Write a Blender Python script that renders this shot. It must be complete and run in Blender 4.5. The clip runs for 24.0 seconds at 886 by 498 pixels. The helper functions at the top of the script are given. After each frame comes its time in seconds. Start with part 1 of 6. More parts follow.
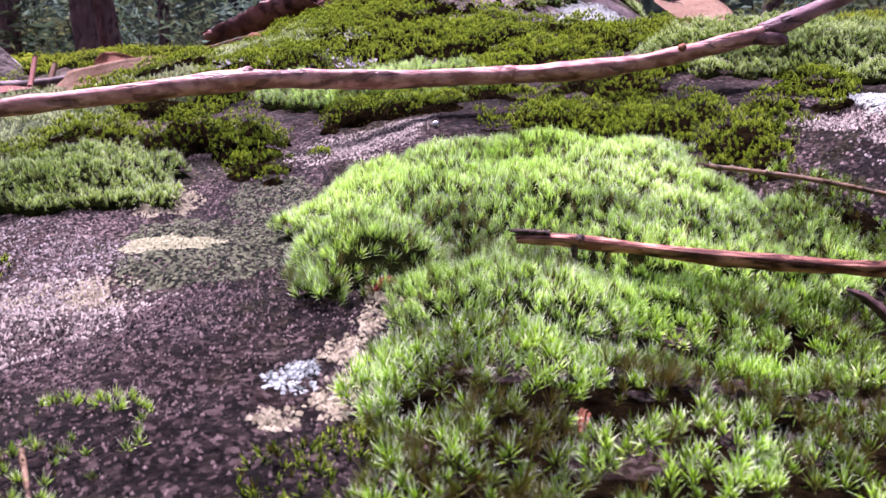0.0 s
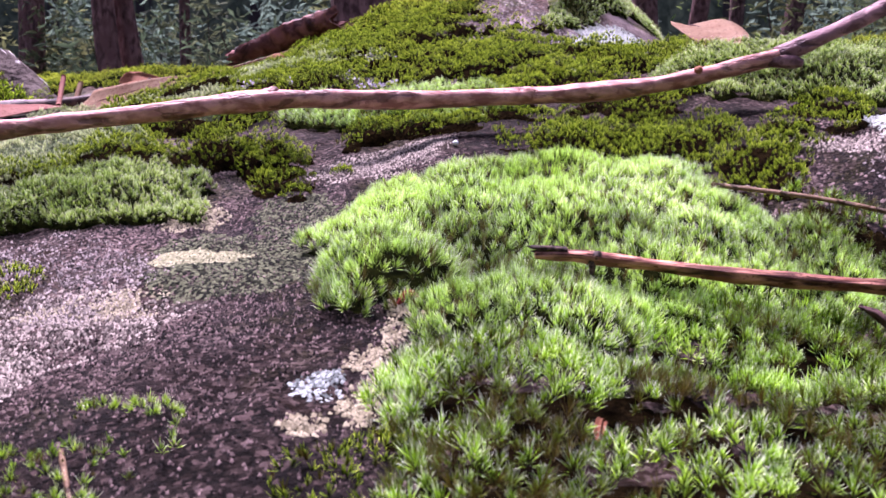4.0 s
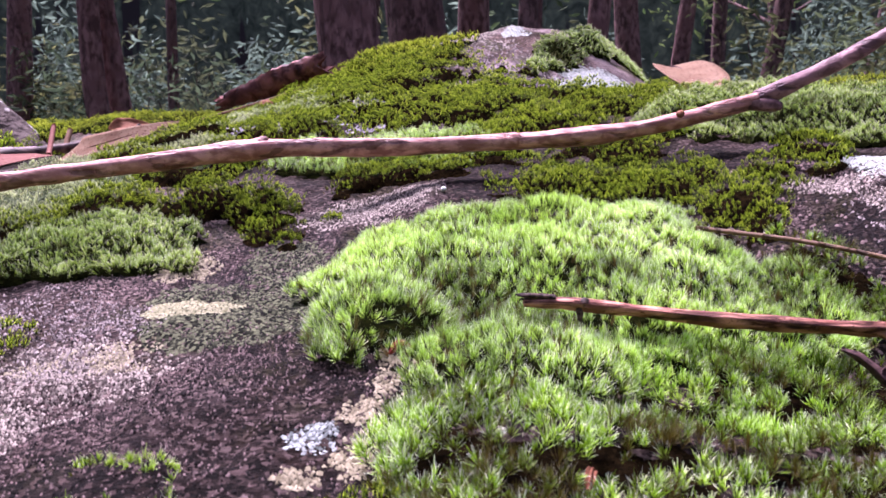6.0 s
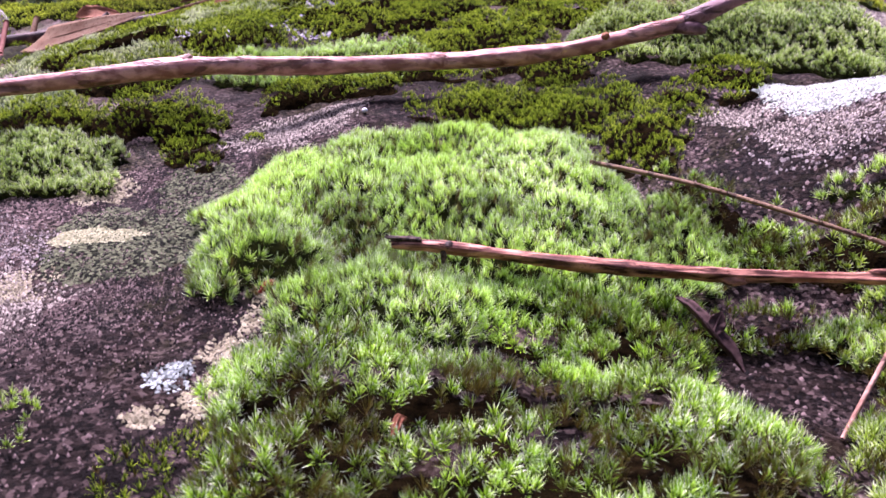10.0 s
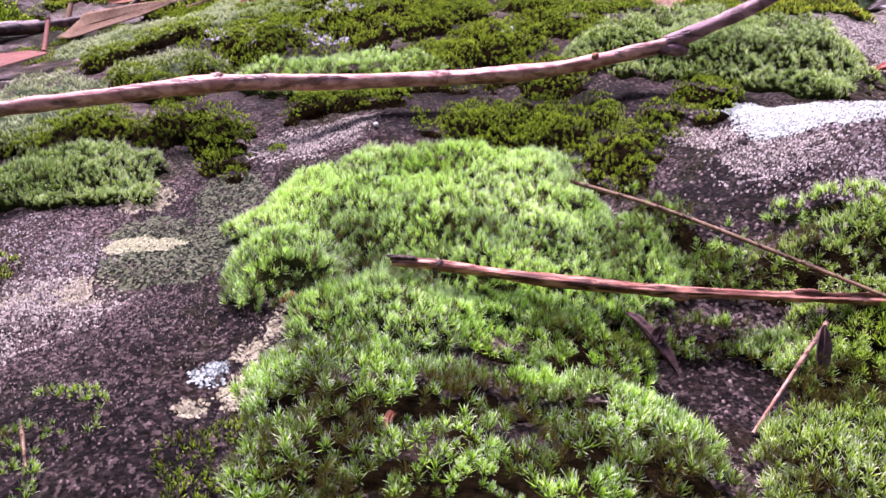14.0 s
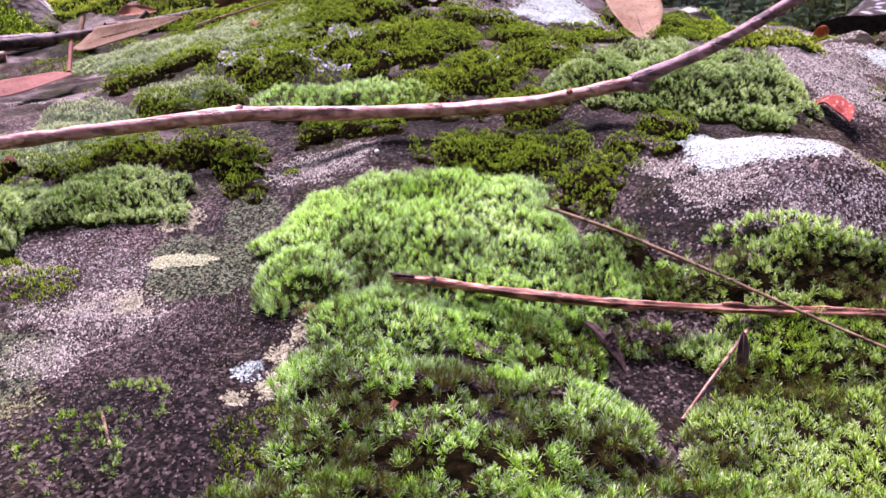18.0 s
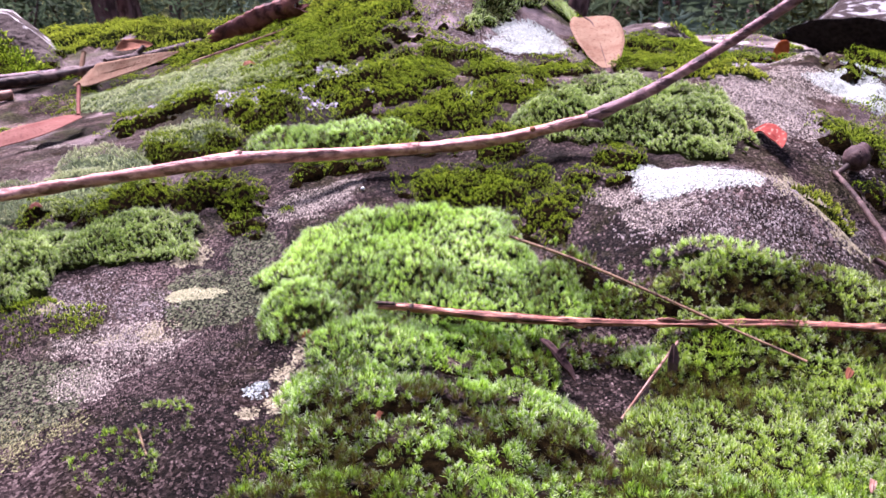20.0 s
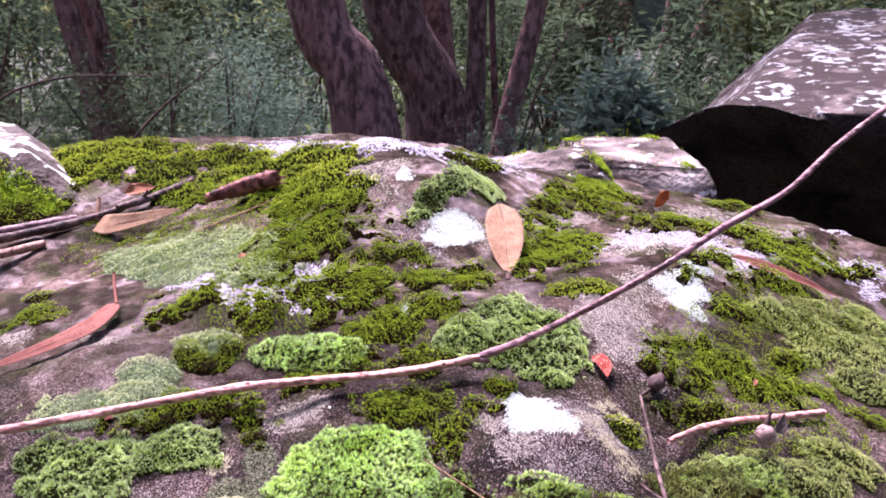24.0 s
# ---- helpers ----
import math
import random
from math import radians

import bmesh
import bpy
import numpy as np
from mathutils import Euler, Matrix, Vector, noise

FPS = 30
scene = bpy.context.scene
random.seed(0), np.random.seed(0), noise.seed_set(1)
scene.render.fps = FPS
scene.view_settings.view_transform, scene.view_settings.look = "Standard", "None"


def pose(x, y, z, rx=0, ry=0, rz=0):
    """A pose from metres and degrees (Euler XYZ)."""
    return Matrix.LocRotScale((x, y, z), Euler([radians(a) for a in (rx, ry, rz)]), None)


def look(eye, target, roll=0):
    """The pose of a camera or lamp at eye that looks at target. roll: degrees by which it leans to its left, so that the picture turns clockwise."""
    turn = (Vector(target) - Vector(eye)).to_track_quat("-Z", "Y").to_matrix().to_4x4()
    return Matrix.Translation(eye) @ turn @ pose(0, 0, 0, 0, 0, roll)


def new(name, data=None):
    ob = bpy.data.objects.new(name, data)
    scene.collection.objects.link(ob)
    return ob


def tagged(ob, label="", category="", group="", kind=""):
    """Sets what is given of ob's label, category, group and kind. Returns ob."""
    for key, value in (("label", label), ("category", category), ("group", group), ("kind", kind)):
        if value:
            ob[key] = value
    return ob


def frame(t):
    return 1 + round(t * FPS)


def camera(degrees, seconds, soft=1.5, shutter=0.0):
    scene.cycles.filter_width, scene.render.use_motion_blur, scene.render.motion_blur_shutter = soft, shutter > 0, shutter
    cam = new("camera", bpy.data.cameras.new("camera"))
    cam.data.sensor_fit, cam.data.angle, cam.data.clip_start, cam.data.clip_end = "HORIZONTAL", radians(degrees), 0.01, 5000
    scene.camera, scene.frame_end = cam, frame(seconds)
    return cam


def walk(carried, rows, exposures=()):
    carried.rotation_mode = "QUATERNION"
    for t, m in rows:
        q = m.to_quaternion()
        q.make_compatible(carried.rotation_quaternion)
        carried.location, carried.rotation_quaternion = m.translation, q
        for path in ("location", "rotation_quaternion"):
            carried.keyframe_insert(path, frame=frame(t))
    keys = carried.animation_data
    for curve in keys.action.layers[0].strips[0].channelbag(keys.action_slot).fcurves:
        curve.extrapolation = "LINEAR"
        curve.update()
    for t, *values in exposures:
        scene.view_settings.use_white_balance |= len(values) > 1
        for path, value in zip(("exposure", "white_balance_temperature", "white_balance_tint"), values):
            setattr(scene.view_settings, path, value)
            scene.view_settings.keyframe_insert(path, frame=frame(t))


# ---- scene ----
cam = camera(54.2, 24.0)
# a phone held close: shallow sharpness round the near cushion
cam.data.dof.use_dof, cam.data.dof.focus_distance, cam.data.dof.aperture_fstop = True, 0.33, 58.0
METRES, EYE, TILT, LEAN, TURN = 0.6, 1.0, -8.0, 0.0, 0.0
ROWS = [
    (0.0, 0.0, 0.0, 0.0, 0.0, 0.0, -0.0),
    (0.5, 0.0001, 0.0017, 0.0001, 0.01, -0.17, -0.0),
    (1.0, -0.0, 0.0006, -0.0001, 0.09, -0.18, -0.12),
    (1.5, -0.0018, -0.0036, -0.0024, 0.46, 0.06, -0.49),
    (2.0, -0.0025, -0.0047, -0.0031, 0.89, -0.02, -0.68),
    (2.5, -0.0026, -0.0056, -0.0031, 1.05, 0.18, -0.68),
    (4.5, -0.0009, -0.0136, -0.0014, 1.02, 1.92, -0.28),
    (5.0, 0.0001, -0.0163, -0.0003, 0.93, 2.67, -0.05),
    (5.5, -0.0027, -0.0157, 0.0023, 0.68, 3.34, 0.14),
    (6.0, -0.002, -0.017, 0.0029, 0.39, 3.79, 0.45),
    (6.5, -0.0031, -0.0192, 0.0032, 0.15, 3.5, 0.56),
    (7.0, 0.0092, -0.0206, 0.0041, 0.11, 2.27, 0.08),
    (7.5, 0.019, -0.021, 0.0084, 0.15, 0.43, -0.4),
    (8.0, 0.0346, -0.0238, 0.0128, 0.18, -1.15, -0.68),
    (8.5, 0.0448, -0.0283, 0.0185, 0.23, -2.38, -0.59),
    (9.0, 0.0505, -0.0311, 0.0232, 0.31, -3.11, -0.55),
    (9.5, 0.0543, -0.0352, 0.0294, 0.4, -3.49, -0.51),
    (10.0, 0.056, -0.0379, 0.0299, 0.44, -4.02, -0.48),
    (10.5, 0.0593, -0.0406, 0.0374, 0.35, -4.89, -0.52),
    (12.5, 0.0704, -0.0834, 0.0583, 1.49, -6.22, -0.64),
    (13.0, 0.0704, -0.0928, 0.0592, 1.77, -6.34, -0.73),
    (13.5, 0.0705, -0.1021, 0.0611, 1.88, -6.35, -0.88),
    (14.0, 0.072, -0.1102, 0.064, 1.92, -6.4, -1.03),
    (14.5, 0.0709, -0.118, 0.0674, 1.91, -6.52, -1.08),
    (15.0, 0.0708, -0.1265, 0.0667, 1.91, -6.64, -1.09),
    (15.5, 0.0713, -0.1358, 0.071, 1.91, -6.63, -1.03),
    (16.0, 0.0708, -0.1434, 0.0725, 1.91, -6.66, -1.06),
    (16.5, 0.0729, -0.1544, 0.0786, 1.95, -6.88, -1.14),
    (17.0, 0.0734, -0.1708, 0.0832, 1.88, -7.02, -1.23),
    (17.5, 0.0748, -0.1854, 0.084, 1.69, -7.09, -1.28),
    (18.0, 0.0739, -0.208, 0.0921, 1.38, -6.85, -1.32),
    (18.5, 0.0785, -0.2346, 0.1015, 1.06, -6.67, -0.97),
    (20.5, 0.0914, -0.3349, 0.136, 0.88, -6.59, 0.56),
    (21.0, 0.0873, -0.3766, 0.1501, 0.57, -6.51, 0.0),
    (21.5, 0.0878, -0.4267, 0.1629, 0.22, -6.43, -0.69),
    (22.0, 0.0854, -0.479, 0.1798, -0.06, -6.21, -1.17),
    (22.5, 0.0837, -0.539, 0.2178, 0.06, -6.09, -1.6),
    (23.0, 0.0803, -0.6031, 0.2695, -0.24, -6.55, -1.18),
    (23.5, 0.1095, -0.6498, 0.3791, -1.13, -7.42, -0.55),
    (24.0, 0.1261, -0.7172, 0.5089, -1.77, -7.67, -0.55),
]
walk(cam, [(t, pose(0, 0, EYE, TILT, LEAN, TURN) @ pose(METRES * x, METRES * y, METRES * z, 90 + pitch, roll, yaw)) for t, x, y, z, yaw, pitch, roll in ROWS],
     exposures=[(0.0, 1.78, 5750, 49), (9.0, 1.78, 5750, 48), (13.0, 1.78, 5750, 45), (17.0, 1.78, 5750, 43), (18.5, 1.83, 5750, 42), (21.0, 1.98, 5800, 40), (24.0, 2.21, 5800, 40)])

# ---- daylight: thin cloud over open woodland ----
world = bpy.data.worlds.new("sky")
scene.world = world
world.use_nodes = True
sky = world.node_tree.nodes.new("ShaderNodeTexSky")
sky.sky_type, sky.sun_disc = "NISHITA", False
sky.sun_elevation, sky.sun_rotation, sky.dust_density = radians(64), radians(-34), 4.0
world.node_tree.links.new(sky.outputs[0], world.node_tree.nodes["Background"].inputs[0])
world.node_tree.nodes["Background"].inputs[1].default_value = 0.06
sun = new("sun", bpy.data.lights.new("sun", "SUN"))
sun.data.energy, sun.data.angle, sun.data.color = 4.5, radians(18), (1.0, 0.96, 0.92)
sun.matrix_world = look((-1.2, 1.8, 4.5), (0, 0, 0))

# ---- the lie of the rock ----
GENTLE = (0.901, -0.069, 0.252, -0.113, -0.092)
SWELL = [  # millimetres, at steps of 0.2 m
    (-3, -6, 2, 5, 22, -2, 0),
    (-21, -41, -4, 1, -5, 0, 16),
    (-23, 7, 8, -12, 33, 30, 11),
    (-28, -14, 1, 19, 26, 34, 1),
    (-10, -18, -11, 40, -53, 36, 33),
    (-2, -14, -8, 47, 47, 1, -10),
    (13, 15, 11, 2, 5, 12, 13),
]
KNOBS = [
    (0.22, 0.28, 0.045, 0.045),
    (0.06, 0.77, 0.090, 0.031),
    (0.13, 0.19, 0.050, -0.013),
    (0.30, 0.31, 0.050, -0.029),
    (-0.03, 0.20, 0.070, 0.004),
    (-0.03, 0.97, 0.120, 0.020),
    (0.46, 0.45, 0.080, -0.032),
    (0.12, 0.82, 0.060, 0.046),
    (0.40, 0.66, 0.050, 0.009),
    (0.37, 0.50, 0.045, -0.024),
    (0.80, 1.07, 0.140, 0.056),
    (0.00, 0.37, 0.035, 0.007),
    (0.40, 0.52, 0.030, 0.014),
]


def hashed(i, j, seed):
    """Repeatable random numbers 0..1 on an integer lattice."""
    n = (i.astype(np.int64) * 374761393 + j.astype(np.int64) * 668265263 + seed * 1442695041) & 0xFFFFFFFF
    n = ((n ^ (n >> 13)) * 1274126177) & 0xFFFFFFFF
    n = ((n ^ (n >> 16)) * 2246822519) & 0xFFFFFFFF
    return ((n ^ (n >> 15)) & 0xFFFFFF) / float(0xFFFFFF)


def ripple(x, y, size, seed=0, octaves=3):
    """Smooth noise -1..1, with features of that size in metres."""
    x, y = np.asarray(x, float), np.asarray(y, float)
    total, weight = 0.0, 0.0
    for o in range(octaves):
        u, v = x / size * 2 ** o + 13.7 * o, y / size * 2 ** o - 7.3 * o
        i, j = np.floor(u), np.floor(v)
        a, b = u - i, v - j
        a, b = a * a * (3 - 2 * a), b * b * (3 - 2 * b)
        s = seed * 17 + o
        n = ((hashed(i, j, s) * (1 - a) + hashed(i + 1, j, s) * a) * (1 - b)
             + (hashed(i, j + 1, s) * (1 - a) + hashed(i + 1, j + 1, s) * a) * b)
        total = total + (2 * n - 1) * 0.5 ** o
        weight += 0.5 ** o
    return total / weight


def pillows(x, y, size, seed=0):
    """1 on top of rounded clumps of about that size, 0 in the creases between them."""
    x, y = np.asarray(x, float), np.asarray(y, float)
    u, v = x / size, y / size
    i, j = np.floor(u), np.floor(v)
    best = np.full(np.shape(u), 9.0)
    for a in (-1, 0, 1):
        for b in (-1, 0, 1):
            px, py = i + a + hashed(i + a, j + b, seed), j + b + hashed(i + a, j + b, seed + 57)
            best = np.minimum(best, (u - px) ** 2 + (v - py) ** 2)
    return np.clip(1 - 1.15 * best, 0, 1)


def lie(x, y):
    """Height of the big boulder's top, without grain."""
    x, y = np.asarray(x, float), np.asarray(y, float)
    c, cx, cy, cxx, cyy = GENTLE
    u, v = np.clip(x, -0.8, 0.8), np.clip(y, -0.25, 1.45)
    z = c + cx * u + cy * v + cxx * u * u + cyy * v * v
    for j, row in enumerate(SWELL):
        for i, mm in enumerate(row):
            z = z + mm / 1000 * np.exp(-((u + 0.6 - 0.2 * i) ** 2 + (v - 0.2 * j) ** 2) / 0.045)
    for kx, ky, kr, kh in KNOBS:
        z = z + kh * np.exp(-((u - kx) ** 2 + (v - ky) ** 2) / (2 * kr * kr))
    d = np.sqrt((x / 0.95) ** 2 + ((y - 0.62) / 0.92) ** 2) + 0.05 * ripple(x, y, 0.35, 5, 2)
    s = np.clip((d - 1.0) / 0.45, 0, 1)
    return z - 1.35 * s * s * (1.4 - 0.4 * s)


def grain(x, y):
    """Weathering of the sandstone: dips, pits and grit."""
    high = np.clip((np.asarray(y, float) - 0.42) / 0.2, 0, 1)
    return (high * (0.009 * ripple(x, y, 0.085, 8, 3) - 0.007 * np.clip(1 - 6 * np.abs(ripple(x, y, 0.16, 9, 3)), 0, 1))
            + 0.006 * ripple(x, y, 0.11, 1, 3) + 0.0022 * ripple(x, y, 0.021, 2, 3)
            + 0.0010 * ripple(x, y, 0.0045, 3, 2) - 0.0015 * np.clip(1 - 14 * np.abs(ripple(x, y, 0.30, 6, 3)), 0, 1) - 0.0025 * np.clip(ripple(x, y, 0.016, 4, 2) - 0.45, 0, 1))


def top(x, y):
    return lie(x, y) + grain(x, y)

# ---- materials ----
class Paint:
    """A small builder of node materials in world metres."""

    def __init__(self, name, rough=0.8):
        self.mat = bpy.data.materials.new(name)
        self.mat.use_nodes = True
        self.tree = self.mat.node_tree
        self.bsdf = self.tree.nodes["Principled BSDF"]
        self.bsdf.inputs["Roughness"].default_value = rough
        self.spot = self.node("ShaderNodeNewGeometry").outputs["Position"]

    def node(self, kind, **values):
        n = self.tree.nodes.new(kind)
        if "feature" in values:
            n.feature = values["feature"]
        if "attribute_name" in values:
            n.attribute_name = values["attribute_name"]
        if "data_type" in values:
            n.data_type, n.blend_type = values["data_type"], values["blend_type"]
        return n

    def link(self, a, b):
        self.tree.links.new(a, b)

    def noise(self, size, detail=4, stretch=None, warp=0.0, coords=None):
        n = self.node("ShaderNodeTexNoise")
        n.inputs["Scale"].default_value, n.inputs["Detail"].default_value = 1 / size, detail
        n.inputs["Distortion"].default_value = warp
        source = coords or self.spot
        if stretch:
            m = self.node("ShaderNodeMapping")
            m.inputs["Scale"].default_value = stretch
            self.link(source, m.inputs["Vector"])
            source = m.outputs[0]
        self.link(source, n.inputs["Vector"])
        return n.outputs["Fac"]

    def cells(self, size, feature="F1", output="Distance"):
        n = self.node("ShaderNodeTexVoronoi", feature=feature)
        n.inputs["Scale"].default_value = 1 / size
        self.link(self.spot, n.inputs["Vector"])
        return n.outputs[output]

    def ramp(self, fac, *stops):
        n = self.node("ShaderNodeValToRGB")
        e = n.color_ramp.elements
        while len(e) < len(stops):
            e.new(0.5)
        for el, (place, colour) in zip(e, stops):
            el.position = place
            el.color = (*colour, 1) if isinstance(colour, tuple) else (colour, colour, colour, 1)
        self.link(fac, n.inputs[0])
        return n.outputs[0]

    def mix(self, fac, a, b, blend="MIX"):
        n = self.node("ShaderNodeMix", data_type="RGBA", blend_type=blend)
        for value, slot in ((fac, 0), (a, 6), (b, 7)):
            socket = n.inputs[slot]
            if isinstance(value, (int, float)):
                socket.default_value = value if slot == 0 else (value, value, value, 1)
            elif isinstance(value, tuple):
                socket.default_value = (*value, 1)
            else:
                self.link(value, socket)
        return n.outputs[2]

    def attribute(self, name):
        n = self.node("ShaderNodeAttribute", attribute_name=name)
        return n.outputs["Fac"]

    def island(self):
        return self.node("ShaderNodeNewGeometry").outputs["Random Per Island"]

    def each(self):
        return self.node("ShaderNodeObjectInfo").outputs["Random"]

    def colour(self, socket):
        self.link(socket, self.bsdf.inputs["Base Color"])
        return socket

    def relief(self, fac, depth, strength=1.0):
        n = self.node("ShaderNodeBump")
        n.inputs["Distance"].default_value, n.inputs["Strength"].default_value = depth, strength
        self.link(fac, n.inputs["Height"])
        self.link(n.outputs[0], self.bsdf.inputs["Normal"])

    def thin(self, socket, share=0.35):
        """Light also comes through, as through a leaf."""
        t = self.node("ShaderNodeBsdfTranslucent")
        self.link(socket, t.inputs["Color"])
        m = self.node("ShaderNodeMixShader")
        m.inputs[0].default_value = share
        self.link(self.bsdf.outputs[0], m.inputs[1])
        self.link(t.outputs[0], m.inputs[2])
        self.link(m.outputs[0], self.tree.nodes["Material Output"].inputs["Surface"])
        return self


# dark patches on the stone: a place, and the distances at which each is full and gone
DARK_PATCHES = [(-0.045, 0.125, 0.938, 0.035, 0.075), (0.122, 0.182, 0.943, 0.018, 0.032), (0.085, 0.360, 1.000, 0.035, 0.065)]


def sandstone():
    """Dark damp sandstone: quartz grains of every tone, paler patches, weathered lighter towards the top of the boulder."""
    p = Paint("sandstone", 0.72)
    split = p.node("ShaderNodeSeparateXYZ")
    p.link(p.spot, split.inputs[0])
    high = p.ramp(p.mix(0.12, split.outputs["Y"], p.noise(0.09, 5)), (0.38, 0.0), (0.60, 1.0))
    patch = p.mix(0.4, p.noise(0.10, 6, warp=0.8), p.noise(0.022, 6, warp=1.0))
    grains = p.node("ShaderNodeSeparateColor")
    p.link(p.cells(0.00125, output="Color"), grains.inputs[0])
    each = p.mix(0.5, grains.outputs[0], p.noise(0.0011, 3))
    speck = p.mix(0.35, grains.outputs[1], p.noise(0.0032, 4))
    shade = p.ramp(speck, (0.12, (0.002206, 0.001488, 0.001282)), (0.45, (0.007882, 0.005145, 0.00443)), (0.66, (0.0208, 0.01333, 0.01136)), (0.85, (0.06615, 0.04525, 0.03905)))
    light = p.ramp(speck, (0.15, (0.006934, 0.004525, 0.00408)), (0.42, (0.02899, 0.01891, 0.01719)), (0.64, (0.07875, 0.05331, 0.04838)), (0.85, (0.208, 0.1581, 0.137)))
    dark = p.mix(p.ramp(p.mix(0.35, p.noise(0.060, 5, warp=0.7), p.noise(0.012, 4)), (0.43, 0.0), (0.57, 1.0)), shade, light)
    moist = p.ramp(p.mix(0.3, p.noise(0.045, 5, warp=0.9), p.noise(0.008, 4)), (0.50, 0.0), (0.60, 0.8))
    dark = p.mix(moist, dark, p.ramp(speck, (0.2, (0.006092, 0.005523, 0.002437)), (0.6, (0.02437, 0.02152, 0.01015)), (0.9, (0.06092, 0.05036, 0.02762))))
    broad = p.mix(0.22, patch, each)
    worn = p.ramp(broad, (0.37, (0.007051, 0.004533, 0.003133)), (0.46, (0.02418, 0.01569, 0.01044)), (0.53, (0.0554, 0.0366, 0.02786)), (0.63, (0.1713, 0.1177, 0.1001)))
    bleached = p.ramp(broad, (0.36, (0.02802, 0.0193, 0.01783)), (0.46, (0.1121, 0.08244, 0.07666)), (0.58, (0.2522, 0.193, 0.1827)))
    pale = p.mix(p.ramp(p.noise(0.075, 6, warp=0.9), (0.535, 0.0), (0.61, 1.0)), worn, bleached)
    film = p.ramp(p.noise(0.055, 5, warp=0.8), (0.50, 0.0), (0.60, 0.75))
    pale = p.mix(film, pale, p.ramp(p.noise(0.004, 4), (0.4, (0.01137, 0.01218, 0.004061)), (0.62, (0.04874, 0.05036, 0.01625))))
    c = p.mix(high, dark, pale)
    # broad tone by noise alone, darker in some areas and lighter in others
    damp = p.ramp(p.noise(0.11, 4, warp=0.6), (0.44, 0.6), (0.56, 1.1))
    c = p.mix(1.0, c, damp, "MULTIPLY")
    # darker, with fewer pale grains, round each listed place
    for x, y, z, inner, outer in DARK_PATCHES:
        far = p.node("ShaderNodeVectorMath")
        far.operation = "DISTANCE"
        p.link(p.spot, far.inputs[0])
        far.inputs[1].default_value = (x, y, z)
        rim = p.mix(0.06, far.outputs["Value"], p.noise(0.02, 5, warp=0.6))
        c = p.mix(p.ramp(rim, (inner + 0.03, 0.8), (outer + 0.03, 0.0)), c, p.ramp(speck, (0.35, (0.0022, 0.0016, 0.0012)), (0.68, (0.011, 0.0075, 0.0062)), (0.9, (0.070, 0.046, 0.042))))
    rust = p.ramp(p.noise(0.06, 5, warp=1.5), (0.58, 0.0), (0.70, 0.6))
    c = p.mix(rust, c, (0.013, 0.006904, 0.003777))
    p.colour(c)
    p.link(p.ramp(p.noise(0.02, 4), (0.3, 0.6), (0.7, 0.9)), p.bsdf.inputs["Roughness"])
    p.bsdf.inputs["Specular IOR Level"].default_value = 0.03
    p.relief(p.mix(0.5, p.noise(0.0013, 4), p.noise(0.005, 5)), 0.0020, 1.0)
    return p.mat


def lichened(name, dark, mid, pale, blotch, cover=0.5, face=0.25, rough=0.85):
    """Boulder rock whose upward faces carry grey lichen and white blotches."""
    p = Paint(name, rough)
    p.bsdf.inputs["Specular IOR Level"].default_value = 0.08
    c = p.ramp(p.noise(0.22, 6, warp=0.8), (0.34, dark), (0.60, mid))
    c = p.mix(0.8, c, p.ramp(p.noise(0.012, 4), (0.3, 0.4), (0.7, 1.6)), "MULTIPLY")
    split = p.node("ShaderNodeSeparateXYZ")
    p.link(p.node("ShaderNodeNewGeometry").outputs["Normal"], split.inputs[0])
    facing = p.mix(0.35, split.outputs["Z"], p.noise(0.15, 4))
    # lichen on upward faces only; faces turned down keep the dark tone
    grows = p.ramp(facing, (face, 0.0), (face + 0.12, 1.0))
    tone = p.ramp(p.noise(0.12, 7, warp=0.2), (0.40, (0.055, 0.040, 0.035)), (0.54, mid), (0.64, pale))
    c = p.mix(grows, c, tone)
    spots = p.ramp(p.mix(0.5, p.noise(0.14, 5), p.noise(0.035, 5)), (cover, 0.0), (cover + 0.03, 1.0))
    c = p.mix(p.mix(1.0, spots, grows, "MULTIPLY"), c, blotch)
    p.colour(c)
    p.relief(p.mix(0.5, p.noise(0.012, 6), p.noise(0.06, 5)), 0.03)
    return p.mat


